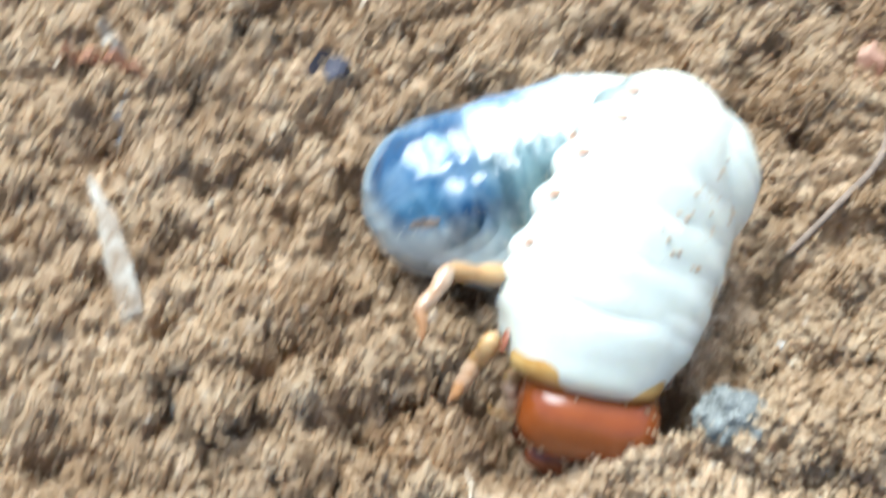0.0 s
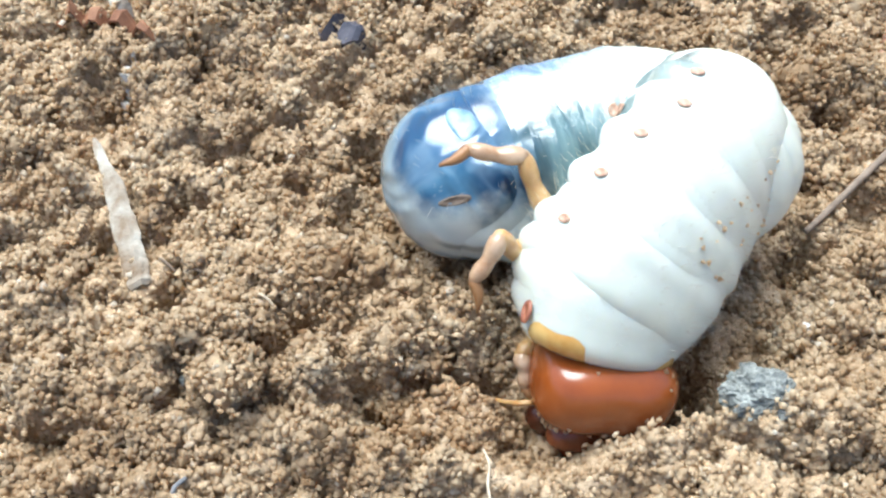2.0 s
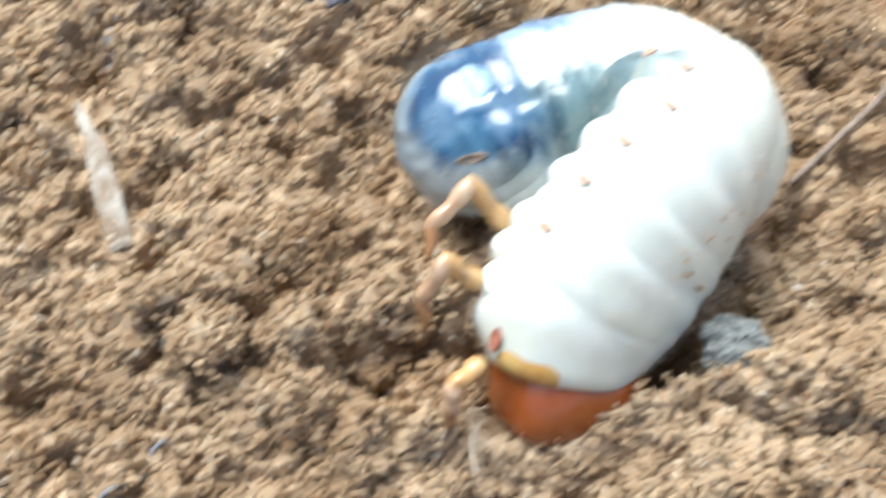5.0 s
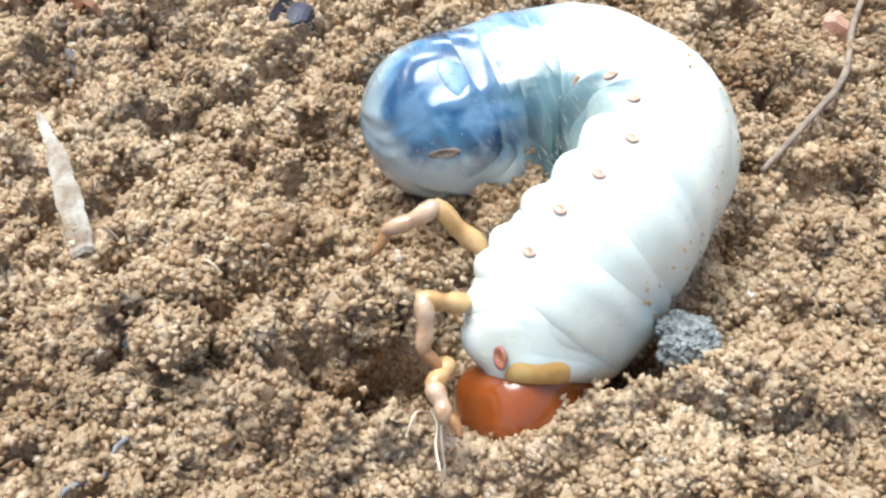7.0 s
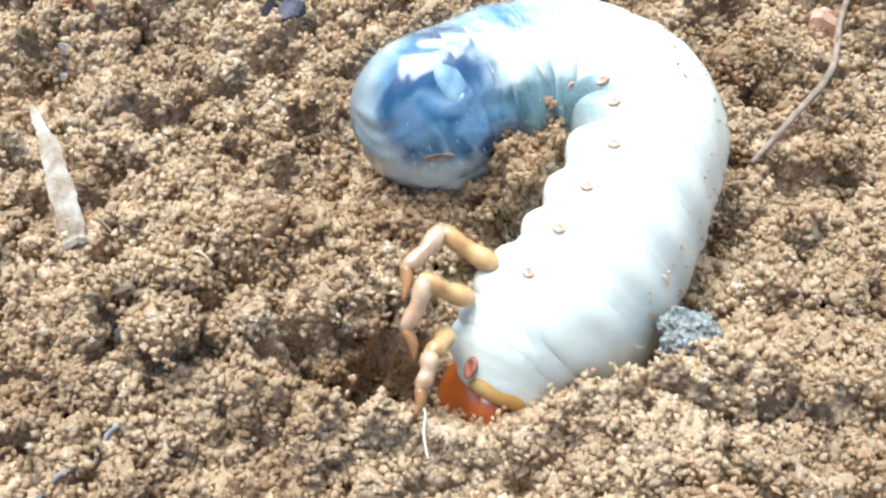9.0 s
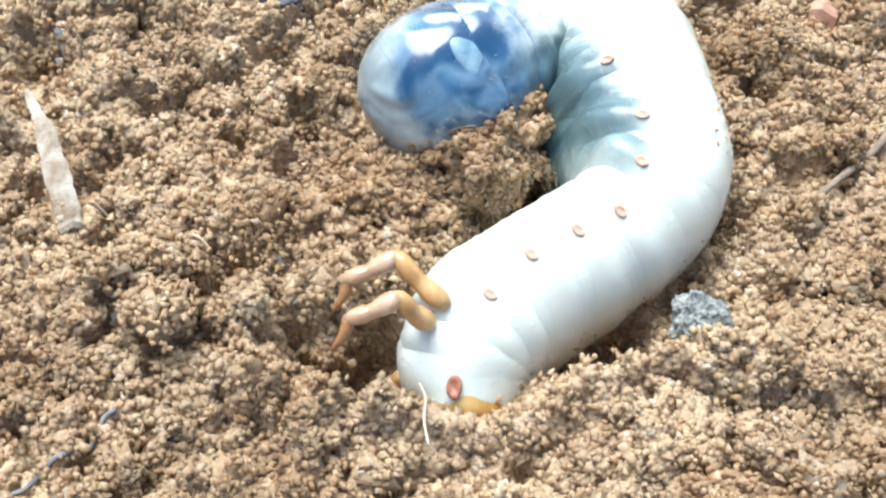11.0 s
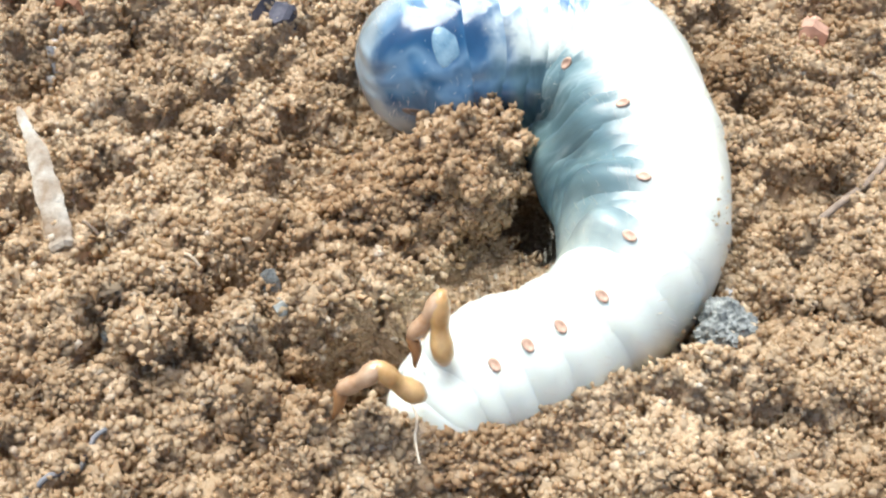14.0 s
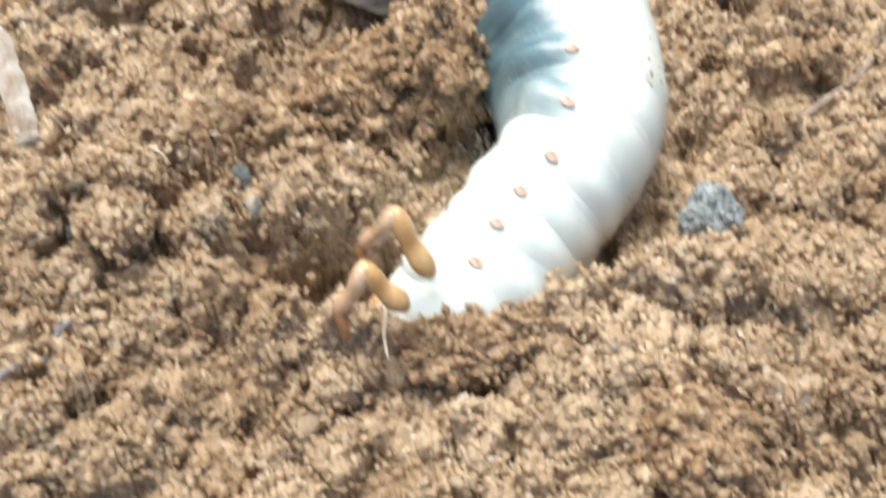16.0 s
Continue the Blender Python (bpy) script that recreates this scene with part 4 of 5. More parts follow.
def motions():
    curl(0, 69, -9, (10.2, -6.7, 1.1), (10.3, -4.4, 4.1), (12.5, 0.3, 6.2), (14.4, 4.8, 7.0), (15.6, 6.8, 6.5), (11.9, 9.5, 5.0), (6.7, 8.2, 4.6), (2.8, 7.1, 4.4))
    curl(0.5, 74, -8, (10.8, -6.6, 1.2), (10.7, -3.9, 4.1), (12.9, 0.4, 6.2), (14.8, 4.4, 7.0), (15.9, 6.7, 6.5), (12.2, 9.6, 5.0), (7.4, 8.1, 4.6), (3.1, 6.9, 4.4))
    curl(1, 73, -9, (10.6, -6.3, 1.2), (10.7, -4.1, 4.1), (12.9, 0.4, 6.2), (14.8, 4.6, 7.0), (15.8, 6.9, 6.5), (12.0, 9.6, 5.0), (7.0, 8.1, 4.6), (2.7, 6.8, 4.4))
    curl(1.5, 70, -8, (8.6, -6.0, 1.1), (9.2, -3.4, 3.9), (11.4, 0.2, 6.0), (14.5, 4.1, 7.0), (15.7, 5.8, 6.5), (12.3, 8.9, 5.0), (7.1, 7.6, 4.6), (2.9, 6.2, 4.4))
    curl(2, 57, -10, (9.9, -6.2, 1.0), (9.9, -3.7, 3.9), (12.2, -0.2, 6.0), (15.0, 4.1, 7.0), (16.4, 6.2, 6.5), (12.8, 9.2, 5.0), (7.3, 8.1, 4.6), (3.0, 6.5, 4.4))
    curl(2.5, 57, -8, (8.9, -6.1, -0.3), (9.6, -6.2, 3.9), (12.2, -2.7, 6.0), (15.3, 1.2, 7.0), (16.5, 4.0, 6.5), (13.5, 7.2, 5.0), (8.2, 6.2, 4.6), (4.2, 4.5, 4.4))
    curl(3, 49, -9, (8.4, -7.1, 0.7), (8.8, -6.0, 4.1), (11.1, -2.4, 6.0), (14.1, 0.9, 7.0), (16.1, 4.1, 6.5), (13.5, 8.1, 5.0), (8.3, 7.5, 4.6), (4.0, 5.9, 4.4))
    curl(3.5, 53, -10, (7.8, -7.3, 1.0), (7.8, -4.9, 3.7), (10.8, -1.7, 5.7), (14.2, 1.5, 7.0), (16.3, 5.2, 6.5), (13.6, 9.1, 5.0), (8.1, 8.4, 4.6), (3.7, 5.9, 4.4))
    curl(4, 42, -6, (8.2, -7.2, -0.1), (8.2, -7.0, 4.1), (10.6, -2.7, 6.0), (13.5, 0.8, 7.0), (16.0, 4.1, 6.5), (13.2, 8.8, 5.0), (7.8, 7.9, 4.6), (3.6, 5.2, 4.4))
    curl(4.5, 54, -11, (9.2, -7.9, 1.0), (8.3, -5.5, 3.9), (10.6, -1.9, 6.0), (14.0, 1.2, 6.9), (16.4, 4.9, 6.5), (13.3, 8.9, 5.0), (8.2, 8.3, 4.6), (3.8, 5.4, 4.4))
    curl(5, 48, -8, (8.7, -8.6, 0.3), (8.6, -6.8, 3.2), (11.6, -2.6, 5.8), (14.2, 1.0, 7.0), (16.5, 4.6, 6.5), (13.7, 9.1, 5.0), (8.7, 8.3, 4.6), (4.6, 6.7, 4.4))
    curl(7.5, 37, -6, (9.1, -8.1, -1.4), (10.0, -5.2, 1.4), (11.8, -2.5, 3.2), (15.0, 1.2, 4.4), (17.9, 7.9, 5.0), (13.6, 11.7, 4.6), (9.2, 10.9, 4.5), (4.8, 8.9, 4.4))
    curl(8, 41, -15, (8.9, -7.9, -1.9), (9.0, -4.9, 1.0), (12.0, -2.3, 2.7), (15.7, 1.7, 3.9), (18.8, 8.7, 4.9), (14.3, 11.9, 4.6), (9.2, 10.8, 4.6), (4.9, 8.7, 4.4))
    curl(8.5, 45, -3, (8.6, -8.6, -3.0), (9.2, -6.7, 0.1), (12.3, -4.6, 2.2), (15.4, 0.6, 3.5), (18.2, 7.3, 4.4), (13.9, 11.5, 4.5), (9.2, 10.5, 4.5), (4.7, 8.4, 4.4))
    curl(9, 41, -1, (8.4, -7.9, -3.7), (9.7, -6.3, -0.9), (12.5, -3.7, 1.6), (15.2, 1.3, 2.9), (18.0, 8.1, 4.1), (13.9, 11.9, 4.4), (9.2, 11.1, 4.5), (4.7, 8.9, 4.4))
    curl(11.5, 7, 1, (5.9, -9.8, -3.8), (5.6, -7.9, -1.9), (6.8, -4.5, -0.8), (13.1, 0.1, 0.4), (18.1, 3.3, 2.5), (17.1, 12.7, 4.2), (12.8, 16.3, 4.3), (5.2, 10.9, 4.3))
    curl(12, 8, -1, (6.6, -8.0, -3.5), (5.8, -5.9, -1.7), (7.6, -2.4, -0.4), (14.2, 0.2, 0.3), (19.6, 4.9, 2.7), (17.2, 13.8, 4.3), (12.7, 17.0, 4.2), (4.6, 12.4, 4.3))
    curl(12.5, 8, -0, (6.2, -9.6, -3.9), (5.9, -8.0, -2.0), (8.8, -5.2, -1.1), (13.9, -0.6, 0.2), (19.0, 5.8, 2.6), (16.8, 14.0, 4.3), (12.5, 17.5, 4.2), (4.4, 12.4, 4.3))
    curl(13, 10, -1, (6.9, -9.9, -4.1), (7.0, -8.4, -2.2), (9.8, -5.8, -1.3), (14.3, -0.5, 0.2), (19.0, 5.7, 2.5), (16.5, 14.2, 4.2), (12.1, 17.5, 4.2), (4.3, 12.5, 4.3))
    curl(13.5, 12, 0, (5.9, -9.3, -5.3), (5.8, -8.5, -2.7), (7.7, -6.4, -0.9), (12.6, -2.0, 0.2), (17.8, 2.2, 2.5), (17.4, 12.4, 4.0), (13.7, 16.7, 4.3), (4.8, 12.8, 4.3))
    curl(14, 10, 1, (6.1, -9.2, -5.2), (5.9, -8.3, -2.5), (8.6, -6.5, -0.8), (12.1, -4.6, 0.2), (17.8, 0.2, 2.5), (17.4, 10.4, 4.0), (14.0, 14.6, 4.4), (5.5, 13.6, 4.4))
    curl(14.5, 8, 2, (6.3, -9.1, -2.9), (5.8, -7.3, -1.2), (7.6, -5.3, -0.3), (12.1, -4.2, 0.2), (18.0, 1.7, 2.5), (17.1, 11.1, 4.1), (13.6, 15.3, 4.5), (5.0, 14.2, 4.4))
    curl(15, 15, 1, (7.1, -9.8, -5.3), (6.9, -9.1, -2.7), (9.9, -7.5, -1.2), (12.6, -3.5, 0.2), (16.3, 3.6, 2.6), (14.2, 12.9, 4.1), (10.4, 16.9, 4.4), (2.0, 15.9, 4.4))
    curl(15.5, 18, 1, (7.0, -10.0, -5.3), (6.9, -9.3, -2.6), (9.9, -7.9, -1.2), (12.1, -3.2, 0.2), (16.4, 3.1, 2.5), (14.8, 12.9, 4.0), (11.0, 17.0, 4.4), (2.2, 16.4, 4.4))
    curl(16, 15, -2, (7.3, -9.4, -6.2), (7.1, -9.0, -3.2), (9.4, -6.8, -1.3), (11.4, -2.7, 0.2), (15.8, 2.1, 2.4), (13.8, 12.1, 3.9), (10.6, 15.5, 4.3), (4.0, 15.6, 4.4))
    step(0, 0, (5.9, -0.8, 6.8), (3.1, -1.7, 8.6), (1.0, -5.0, 8.5))
    step(0, 1, (5.1, -4.5, 6.0), (3.8, -4.3, 2.9), (2.9, -7.1, 4.8))
    step(0, 2, (7.1, -3.2, 2.0), (6.2, -4.4, 2.2), (6.4, -5.3, 0.6))
    step(0.5, 0, (5.8, -0.4, 6.8), (3.4, -1.5, 8.7), (0.9, -4.7, 7.9))
    step(0.5, 1, (5.1, -4.0, 6.1), (4.0, -3.4, 2.9), (3.0, -6.7, 3.9))
    step(0.5, 2, (7.0, -2.9, 1.9), (6.2, -4.2, 2.2), (6.4, -5.2, 0.6))
    step(1, 0, (5.9, -0.5, 6.8), (3.6, -1.7, 8.9), (1.0, -4.7, 7.8))
    step(1, 1, (5.1, -3.8, 6.0), (4.0, -3.4, 2.9), (3.0, -6.6, 4.1))
    step(1, 2, (7.0, -2.9, 2.0), (6.2, -4.1, 2.2), (6.5, -5.1, 0.6))
    step(1.5, 0, (6.3, 1.9, 6.7), (5.2, 2.8, 9.7), (1.0, 2.1, 8.9))
    step(1.5, 1, (5.0, 0.2, 6.0), (3.6, -2.1, 6.1), (1.9, -1.6, 1.5))
    step(1.5, 2, (5.8, -2.5, 2.0), (5.0, -3.7, 2.2), (5.3, -4.9, 0.6))
    step(2, 0, (7.2, 1.5, 6.7), (6.0, 3.0, 9.6), (1.8, 3.2, 10.4))
    step(2, 1, (5.8, -0.7, 6.0), (4.7, -1.3, 8.3), (2.4, -3.3, 5.1))
    step(2, 2, (6.7, -2.9, 2.0), (5.9, -4.1, 2.2), (6.1, -5.3, 0.6))
    step(2.5, 0, (7.8, -0.8, 6.8), (6.6, 0.0, 9.8), (3.3, -2.2, 8.6))
    step(2.5, 1, (6.7, -1.7, 6.0), (5.5, -2.3, 8.3), (3.2, -4.3, 5.2))
    step(2.5, 2, (6.9, -4.6, 1.9), (6.0, -5.7, 2.2), (6.2, -6.6, 0.6))
    step(3, 0, (6.1, -0.3, 6.7), (5.7, 1.1, 9.8), (2.0, -0.5, 8.8))
    step(3, 1, (4.7, -2.5, 6.0), (3.7, -3.6, 8.1), (0.7, -3.4, 4.3))
    step(3, 2, (4.4, -7.0, 4.5), (3.0, -7.8, 4.8), (2.5, -8.2, 3.2))
    step(3.5, 0, (5.1, 0.3, 6.7), (4.2, 2.2, 9.5), (0.4, 2.2, 10.9))
    step(3.5, 1, (3.8, -1.1, 5.9), (2.8, -3.2, 7.4), (0.0, -2.5, 3.4))
    step(3.5, 2, (3.0, -6.1, 4.5), (2.1, -7.6, 4.8), (2.4, -8.8, 3.2))
    step(4, 0, (5.6, -1.8, 6.7), (3.3, 0.6, 8.1), (-0.8, -0.6, 7.2))
    step(4, 1, (4.2, -4.3, 6.0), (2.8, -5.1, 8.1), (1.0, -5.5, 3.6))
    step(4, 2, (3.7, -8.0, 4.5), (2.7, -8.9, 4.8), (2.1, -8.7, 3.2))
    step(4.5, 0, (5.1, -0.3, 6.7), (3.6, 1.2, 9.4), (0.0, 0.5, 11.0))
    step(4.5, 1, (3.8, -3.5, 6.0), (2.5, -4.2, 8.1), (0.1, -5.9, 4.5))
    step(4.5, 2, (2.6, -8.2, 4.5), (2.1, -9.3, 4.8), (1.9, -9.8, 3.2))
    step(5, 0, (5.9, -2.2, 6.8), (4.0, -1.4, 9.5), (1.0, -3.9, 7.8))
    step(5, 1, (4.4, -5.0, 6.0), (2.7, -5.1, 8.2), (0.4, -6.5, 4.5))
    step(5, 2, (4.1, -8.7, 4.5), (3.4, -9.5, 4.8), (3.1, -10.0, 3.2))
    step(7.5, 0, (6.5, -2.3, 5.2), (4.0, -1.1, 7.7), (0.4, -1.6, 6.2))
    step(7.5, 1, (5.4, -5.3, 4.5), (2.9, -6.3, 6.2), (2.9, -8.8, 3.6))
    step(7.5, 2, (4.3, -7.0, 2.8), (3.6, -8.7, 3.5), (4.2, -10.3, 3.1))
    step(8, 0, (6.7, -2.0, 5.1), (5.5, 0.5, 7.5), (1.8, 1.2, 6.6))
    step(8, 1, (5.2, -4.2, 4.4), (3.2, -3.5, 6.9), (0.4, -4.8, 5.0))
    step(8, 2, (4.4, -5.2, 2.8), (3.3, -7.0, 3.5), (1.5, -9.1, 3.0))
    step(8.5, 0, (6.7, -4.1, 5.0), (5.2, -1.7, 7.5), (1.6, -1.4, 6.3))
    step(8.5, 1, (5.1, -6.2, 4.3), (3.4, -5.3, 6.9), (0.3, -6.3, 5.3))
    step(8.5, 2, (4.1, -5.6, 2.8), (3.5, -7.6, 3.5), (3.3, -10.1, 3.0))
    step(9, 0, (7.7, -3.7, 4.9), (4.7, -2.2, 6.3), (1.6, -5.7, 5.6))
    step(9, 1, (6.2, -5.3, 4.2), (3.6, -5.3, 6.1), (2.2, -7.8, 3.8))
    step(9, 2, (4.9, -6.6, 2.8), (4.1, -8.1, 3.5), (3.8, -9.0, 3.0))
    step(11.5, 0, (4.5, -7.2, 4.4), (2.4, -5.0, 6.5), (-0.8, -4.7, 4.9))
    step(11.5, 1, (3.7, -7.9, 3.9), (2.1, -8.1, 6.7), (-1.2, -8.5, 5.5))
    step(11.5, 2, (3.9, -7.4, -0.5), (3.1, -7.6, -0.6), (2.4, -7.7, -2.8))
    step(12, 0, (5.1, -5.0, 4.4), (3.6, -2.9, 7.2), (0.7, -1.9, 5.5))
    step(12, 1, (4.2, -6.9, 3.9), (2.3, -6.4, 6.3), (0.7, -8.4, 3.9))
    step(12, 2, (4.6, -6.3, -0.5), (3.6, -6.1, -0.6), (3.0, -6.6, -2.8))
    step(12.5, 0, (6.4, -7.3, 4.4), (5.4, -6.7, 8.1), (1.7, -9.2, 7.3))
    step(12.5, 1, (4.6, -8.6, 3.9), (4.1, -9.0, 7.0), (1.4, -9.0, 5.1))
    step(12.5, 2, (4.3, -8.1, -0.5), (3.6, -7.3, -0.6), (2.8, -7.0, -2.8))
    step(13, 0, (7.7, -7.2, 4.4), (7.5, -6.6, 8.2), (3.8, -9.2, 8.1))
    step(13, 1, (5.6, -8.8, 3.9), (3.2, -7.5, 5.1), (1.5, -10.0, 2.9))
    step(13, 2, (5.5, -8.6, -0.5), (4.6, -8.1, -0.6), (4.0, -8.2, -2.7))
    step(13.5, 0, (4.6, -8.5, 4.5), (3.0, -8.5, 7.9), (0.5, -9.6, 5.6))
    step(13.5, 1, (4.1, -10.9, 4.0), (2.7, -9.5, 6.3), (0.4, -10.9, 4.1))
    step(13.5, 2, (4.8, -9.5, -0.5), (4.0, -8.7, -0.6), (3.3, -8.4, -2.8))
    step(14, 0, (5.1, -9.2, 4.5), (4.9, -7.5, 7.7), (3.3, -8.1, 4.9))
    step(14, 1, (3.9, -10.9, 4.0), (1.8, -10.6, 6.2), (-0.3, -10.5, 4.0))
    step(14, 2, (4.8, -9.1, -0.5), (4.1, -9.1, -0.6), (3.3, -8.4, -2.8))
    step(14.5, 0, (5.2, -6.8, 4.4), (4.0, -6.7, 8.1), (1.2, -6.5, 5.9))
    step(14.5, 1, (3.6, -8.5, 3.9), (1.0, -8.1, 5.6), (-1.4, -8.2, 3.6))
    step(14.5, 2, (3.9, -7.3, -0.5), (2.7, -6.5, -0.6), (1.1, -6.6, -2.8))
    step(15, 0, (6.3, -9.6, 4.5), (4.2, -9.8, 7.7), (1.5, -10.4, 5.5))
    step(15, 1, (5.4, -11.5, 4.0), (4.0, -11.4, 6.7), (1.7, -11.2, 4.5))
    step(15, 2, (5.6, -9.8, -0.5), (4.9, -9.7, -0.6), (4.4, -9.4, -2.8))
    step(15.5, 0, (6.3, -9.5, 4.5), (5.4, -8.6, 8.0), (4.0, -9.1, 5.0))
    step(15.5, 1, (5.0, -11.8, 4.0), (2.6, -11.4, 5.9), (1.4, -11.9, 3.2))
    step(15.5, 2, (5.3, -10.4, -0.5), (4.6, -10.4, -0.6), (4.1, -9.7, -2.8))
    step(16, 0, (5.9, -10.3, 4.5), (4.2, -8.6, 7.4), (2.3, -8.6, 4.7))
    step(16, 1, (4.6, -11.8, 4.0), (2.7, -11.1, 6.3), (1.2, -12.2, 3.7))
    step(16, 2, (4.8, -10.0, -0.5), (3.9, -9.1, -0.6), (3.1, -8.8, -2.8))
    walk(head, [(t, turned(body_pose(pts, 0.0, a + 14, b), t, 1) @ mm(0, 0, 0.5, float(np.interp(t, (1, 1.5, 2, 2.5, 3.5), (-16, -22, -22, -12, 0))), float(np.interp(t, (1, 1.5, 2, 3, 4, 7.5), (-21, -13, -14, -24, -27, -8))), 0)) for t, a, b, pts in CURLS])
    for ob, seg in zip(rings + folds, SEGMENTS + FOLDS):
        nod = float(np.interp(seg[4], (1.05, 1.7), (1, 0)))
        walk(ob, [(t, turned(body_pose(pts, slide(t, seg[4]), a, b, float(np.interp(t, (5, 7.5, 9, 11.5), (-20, -8, -3, 0)))), t, nod)) for t, a, b, pts in CURLS])
    for k, (thigh, shin, foot) in enumerate(legs):
        thighs, shins, feet = [], [], []
        for t, h, n, f in STEPS[k]:
            m, s = rod_pose(h, n), rod_pose(n, f)
            lower = mm(0, 0, LEG_LONG[k][0] - 0.1) @ (m.inverted() @ s).to_quaternion().to_matrix().to_4x4()
            bent = 38 * max(-1.0, min(1.0, (n - h).cross(f - n).dot(TO_EYE) / 5))
            thighs.append((t, m))
            shins.append((t, lower))
            feet.append((t, lower @ mm(0, 0, LEG_LONG[k][1] - 0.1, 0, bent, 0)))
        walk(thigh, thighs)
        walk(shin, shins)
        walk(foot, feet)
    walk(pebble, [
        (0, mm(17.6, -8.2, 3.1, -20, 0, 0)),
        (0.5, mm(18.0, -8.1, 3.1, -20, 0, 0)),
        (1, mm(17.8, -8.0, 3.1, -20, 0, 0)),
        (1.5, mm(17.6, -7.9, 3.1, -20, 0, 0)),
        (2, mm(17.7, -8.0, 3.1, -20, 0, 0)),
        (2.5, mm(17.5, -8.0, 3.1, -20, 0, 0)),
        (3, mm(17.2, -6.9, 2.5, 15, 35, 50)),
        (3.5, mm(17.1, -6.9, 2.5, 15, 35, 50)),
        (4, mm(17.0, -6.6, 2.5, 15, 35, 50)),
        (4.5, mm(17.1, -6.5, 2.5, 15, 35, 50)),
        (5, mm(17.3, -7.0, 2.5, 15, 35, 50)),
        (7.5, mm(17.1, -6.5, 2.5, 15, 35, 50)),
        (8, mm(17.4, -6.9, 2.5, 15, 35, 50)),
        (8.5, mm(18.0, -6.8, 2.5, 15, 35, 50)),
        (9, mm(17.9, -7.0, 2.5, 15, 35, 50)),
        (11.5, mm(19.0, -6.8, 2.5, 30, 35, 50)),
        (12, mm(19.9, -6.4, 2.5, 33, 35, 50)),
        (12.5, mm(20.8, -5.7, 2.5, 36, 35, 50)),
        (13, mm(20.9, -5.5, 2.5, 39, 35, 50)),
        (13.5, mm(20.3, -6.0, 2.5, 42, 35, 50)),
        (14, mm(20.4, -6.2, 2.5, 45, 35, 50)),
        (14.5, mm(21.2, -5.5, 2.5, 48, 35, 50)),
        (15, mm(21.2, -5.4, 2.5, 51, 35, 50)),
        (15.5, mm(21.0, -5.6, 2.5, 54, 35, 50)),
        (16, mm(21.0, -5.5, 2.5, 57, 35, 50)),
    ])
    walk(clods[0], [(0, mm(11.0, 7.0, -5.0)), (5.0, mm(10.5, 7.0, -4.5, 0, 0, 5)), (7.5, mm(8.4, 4.5, 1.6, 0, 0, 10)), (8, mm(9.7, 4.5, 1.8, 0, 2, 12)), (8.5, mm(8.4, 3.1, 2.0, 0, 3, 13)), (9, mm(10.2, 5.8, 2.6, 0, 5, 15)),
                    (11.5, mm(6.9, 6.2, 2.2, 0, -5, 30)), (12.5, mm(6.7, 6.2, 2.2, 0, -5, 35)), (14.0, mm(6.8, 5.8, 2.1, 0, 0, 40)), (16.0, mm(6.8, 6.0, 2.1, 0, 0, 42))])
    walk(clods[1], [(0, mm(5.0, 4.5, -4.2)), (5.0, mm(5.0, 4.5, -4.0)), (7.5, mm(4.4, 4.0, -1.6, 0, 0, 8)), (9.0, mm(4.2, 3.8, -0.8, 0, 0, 12)),
                    (11.5, mm(2.2, 4.6, 0.3, 0, 0, 20)), (14.0, mm(2.6, 5.0, 0.6, 0, 0, 24)), (16.0, mm(2.6, 5.2, 0.6, 0, 0, 24))])
    walk(clods[2], [(0, mm(1.9, -7.8, -1.7)), (3.5, mm(1.9, -7.8, -1.8)), (5.0, mm(1.9, -7.8, -3.0)), (7.5, mm(1.9, -7.8, -7.0)), (16.0, mm(1.9, -7.8, -9.0))])
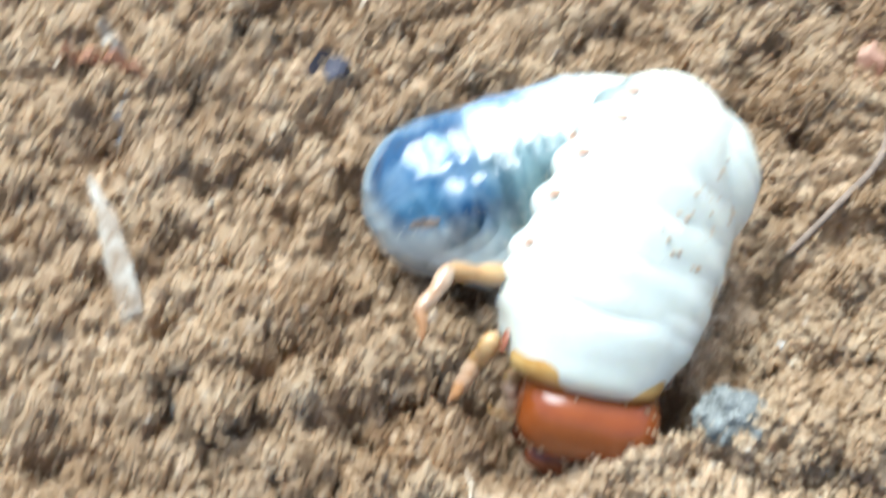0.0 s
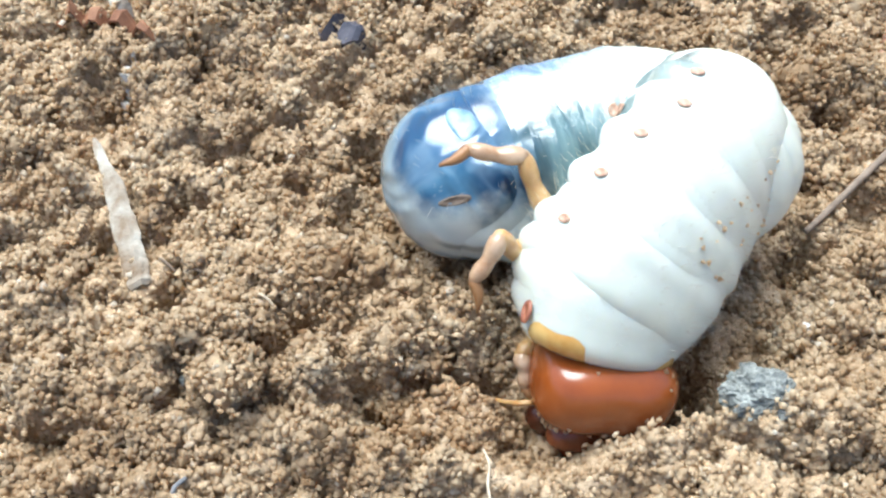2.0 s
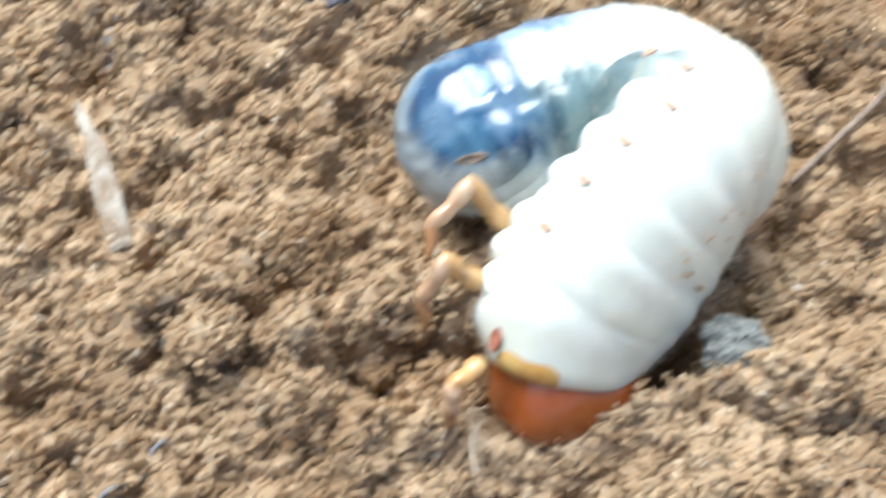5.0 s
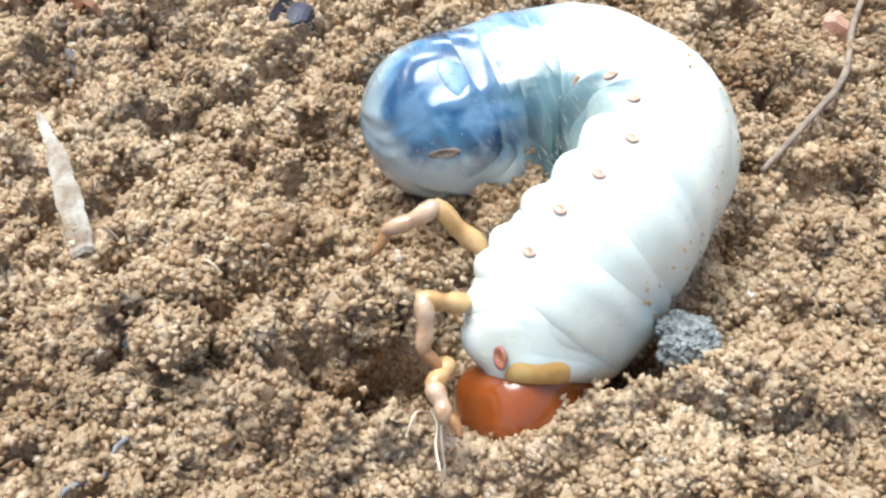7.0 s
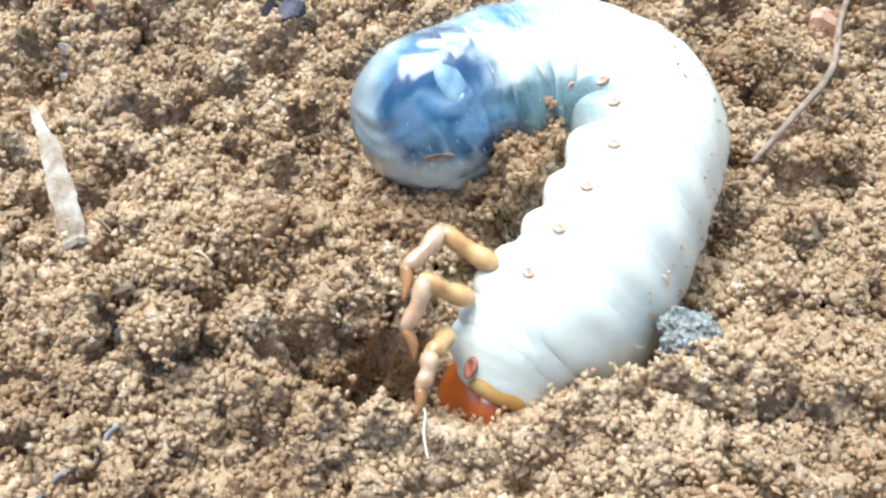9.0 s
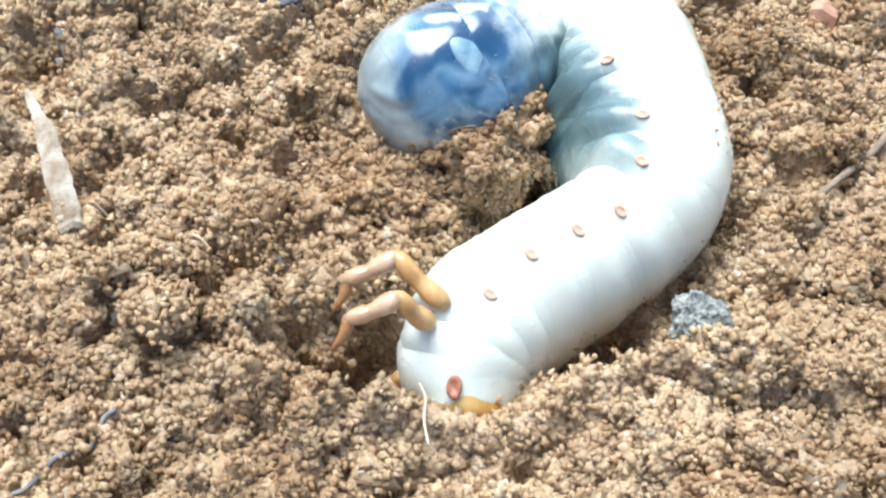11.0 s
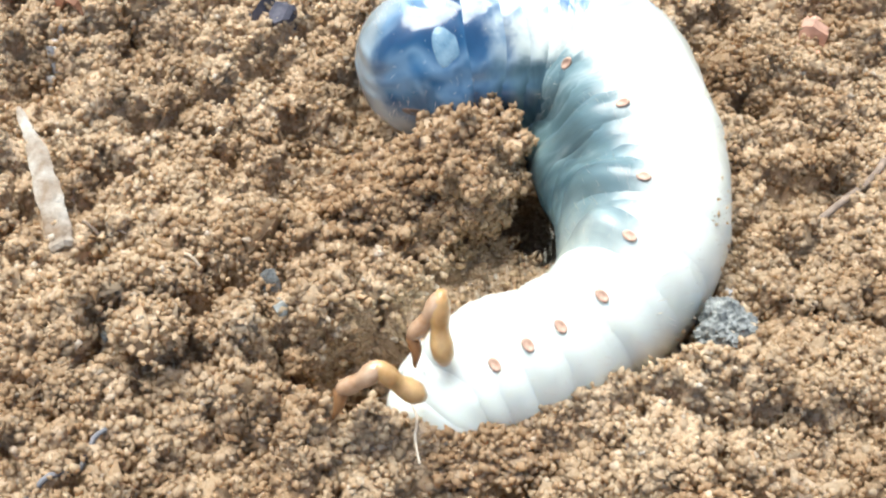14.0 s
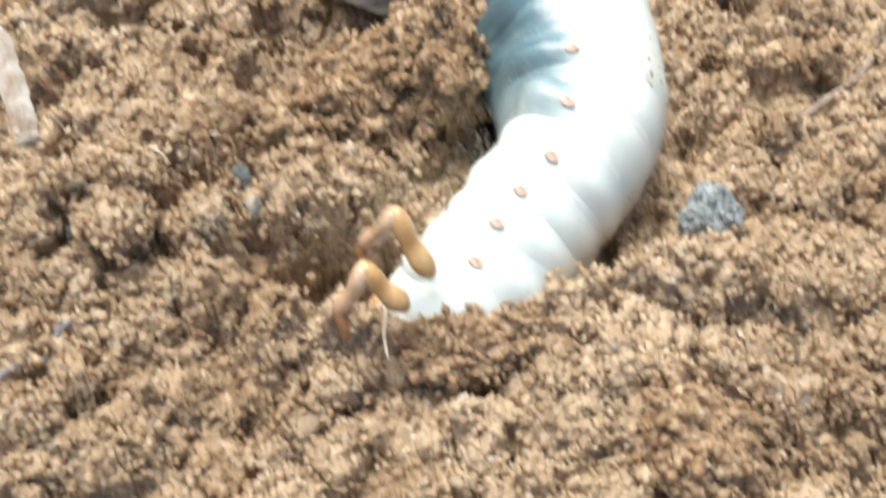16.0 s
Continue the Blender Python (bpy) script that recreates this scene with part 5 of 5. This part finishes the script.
    walk(clods[3], [(0, mm(0.5, 0.5, -3.0)), (7.5, mm(0.5, 0.4, -2.6)), (9.0, mm(0.4, 0.4, -1.8)), (11.5, mm(-0.5, 0.6, -1.0, 0, 0, 20)), (13.0, mm(-1.0, 0.4, -0.6, 0, 0, 30)), (16.0, mm(-1.2, 0.2, -0.6, 0, 0, 34))])
    walk(nose_heap, [(0, mm(8.3, -12.1, -4.0)), (13.3, mm(8.3, -12.1, -2.5)), (14.0, mm(7.9, -11.9, 0.1, 0, 0, 3)), (14.5, mm(8.0, -12.1, -0.7, 0, 0, 5)), (15.0, mm(8.0, -12.1, 0.4, 0, 0, 8)), (16.0, mm(8.0, -12.1, 0.8, 0, 0, 10))])
    for hair in root_hairs:
        walk(hair, [(0, mm(0, 0, -3.0)), (2.7, mm(0, 0, -3.0)), (3.4, mm(0, 0, 0)), (7.0, mm(0, 0, 0)), (10.5, mm(0, -0.6, -2.4)), (16.0, mm(0, -0.6, -2.4))])
    for k, (crumb, (x, y)) in enumerate(zip(loose_crumbs, crumb_spots)):
        z = ground_at(x, y) + 0.5
        walk(crumb, [(0, mm(x, y, z)), (11.0, mm(x, y, z)), (12.0, mm(x - 0.5, y + 0.3, z + 0.2, 20 * k, 30, 0)), (12.5, mm(x - 1.2, y + 0.2, z + 0.9, 30 * k, 60, 20)),
                     (13.2, mm(x - 0.8, y - 0.3, z + 0.1, 30 * k, 70, 50)), (14.4, mm(x - 1.4, y + 0.4, z + 1.1, 35 * k, 90, 60)), (15.2, mm(x - 1.6, y + 0.1, z + 0.1, 35 * k, 110, 80)), (16.0, mm(x - 1.7, y, z, 35 * k, 120, 90))])
    walk(leaf_scrap, [(0, mm(0, 0, -2.5)), (9.0, mm(0, 0, -2.2)), (11.8, mm(0, 0, 0)), (16.0, mm(0.2, -0.1, 0))])
    walk(twig, [(0, mm(23.4, 4.4, 0.2, -4, 0, -4)), (5.0, mm(22.6, 5.2, 0.2, -3, 0, -4)), (7.5, mm(24.6, 7.7, 0.2, 0, 0, 0)), (9.0, mm(24.6, 7.6, 0.2, 0, 0, 0)), (11.5, mm(25.9, 1.4, 0.2, -9, 0, -8)), (15.0, mm(25.7, 1.2, 0.2, -9, 0, -8)), (16.0, mm(25.7, 1.2, 0.2, -9, 0, -8))])


motions()
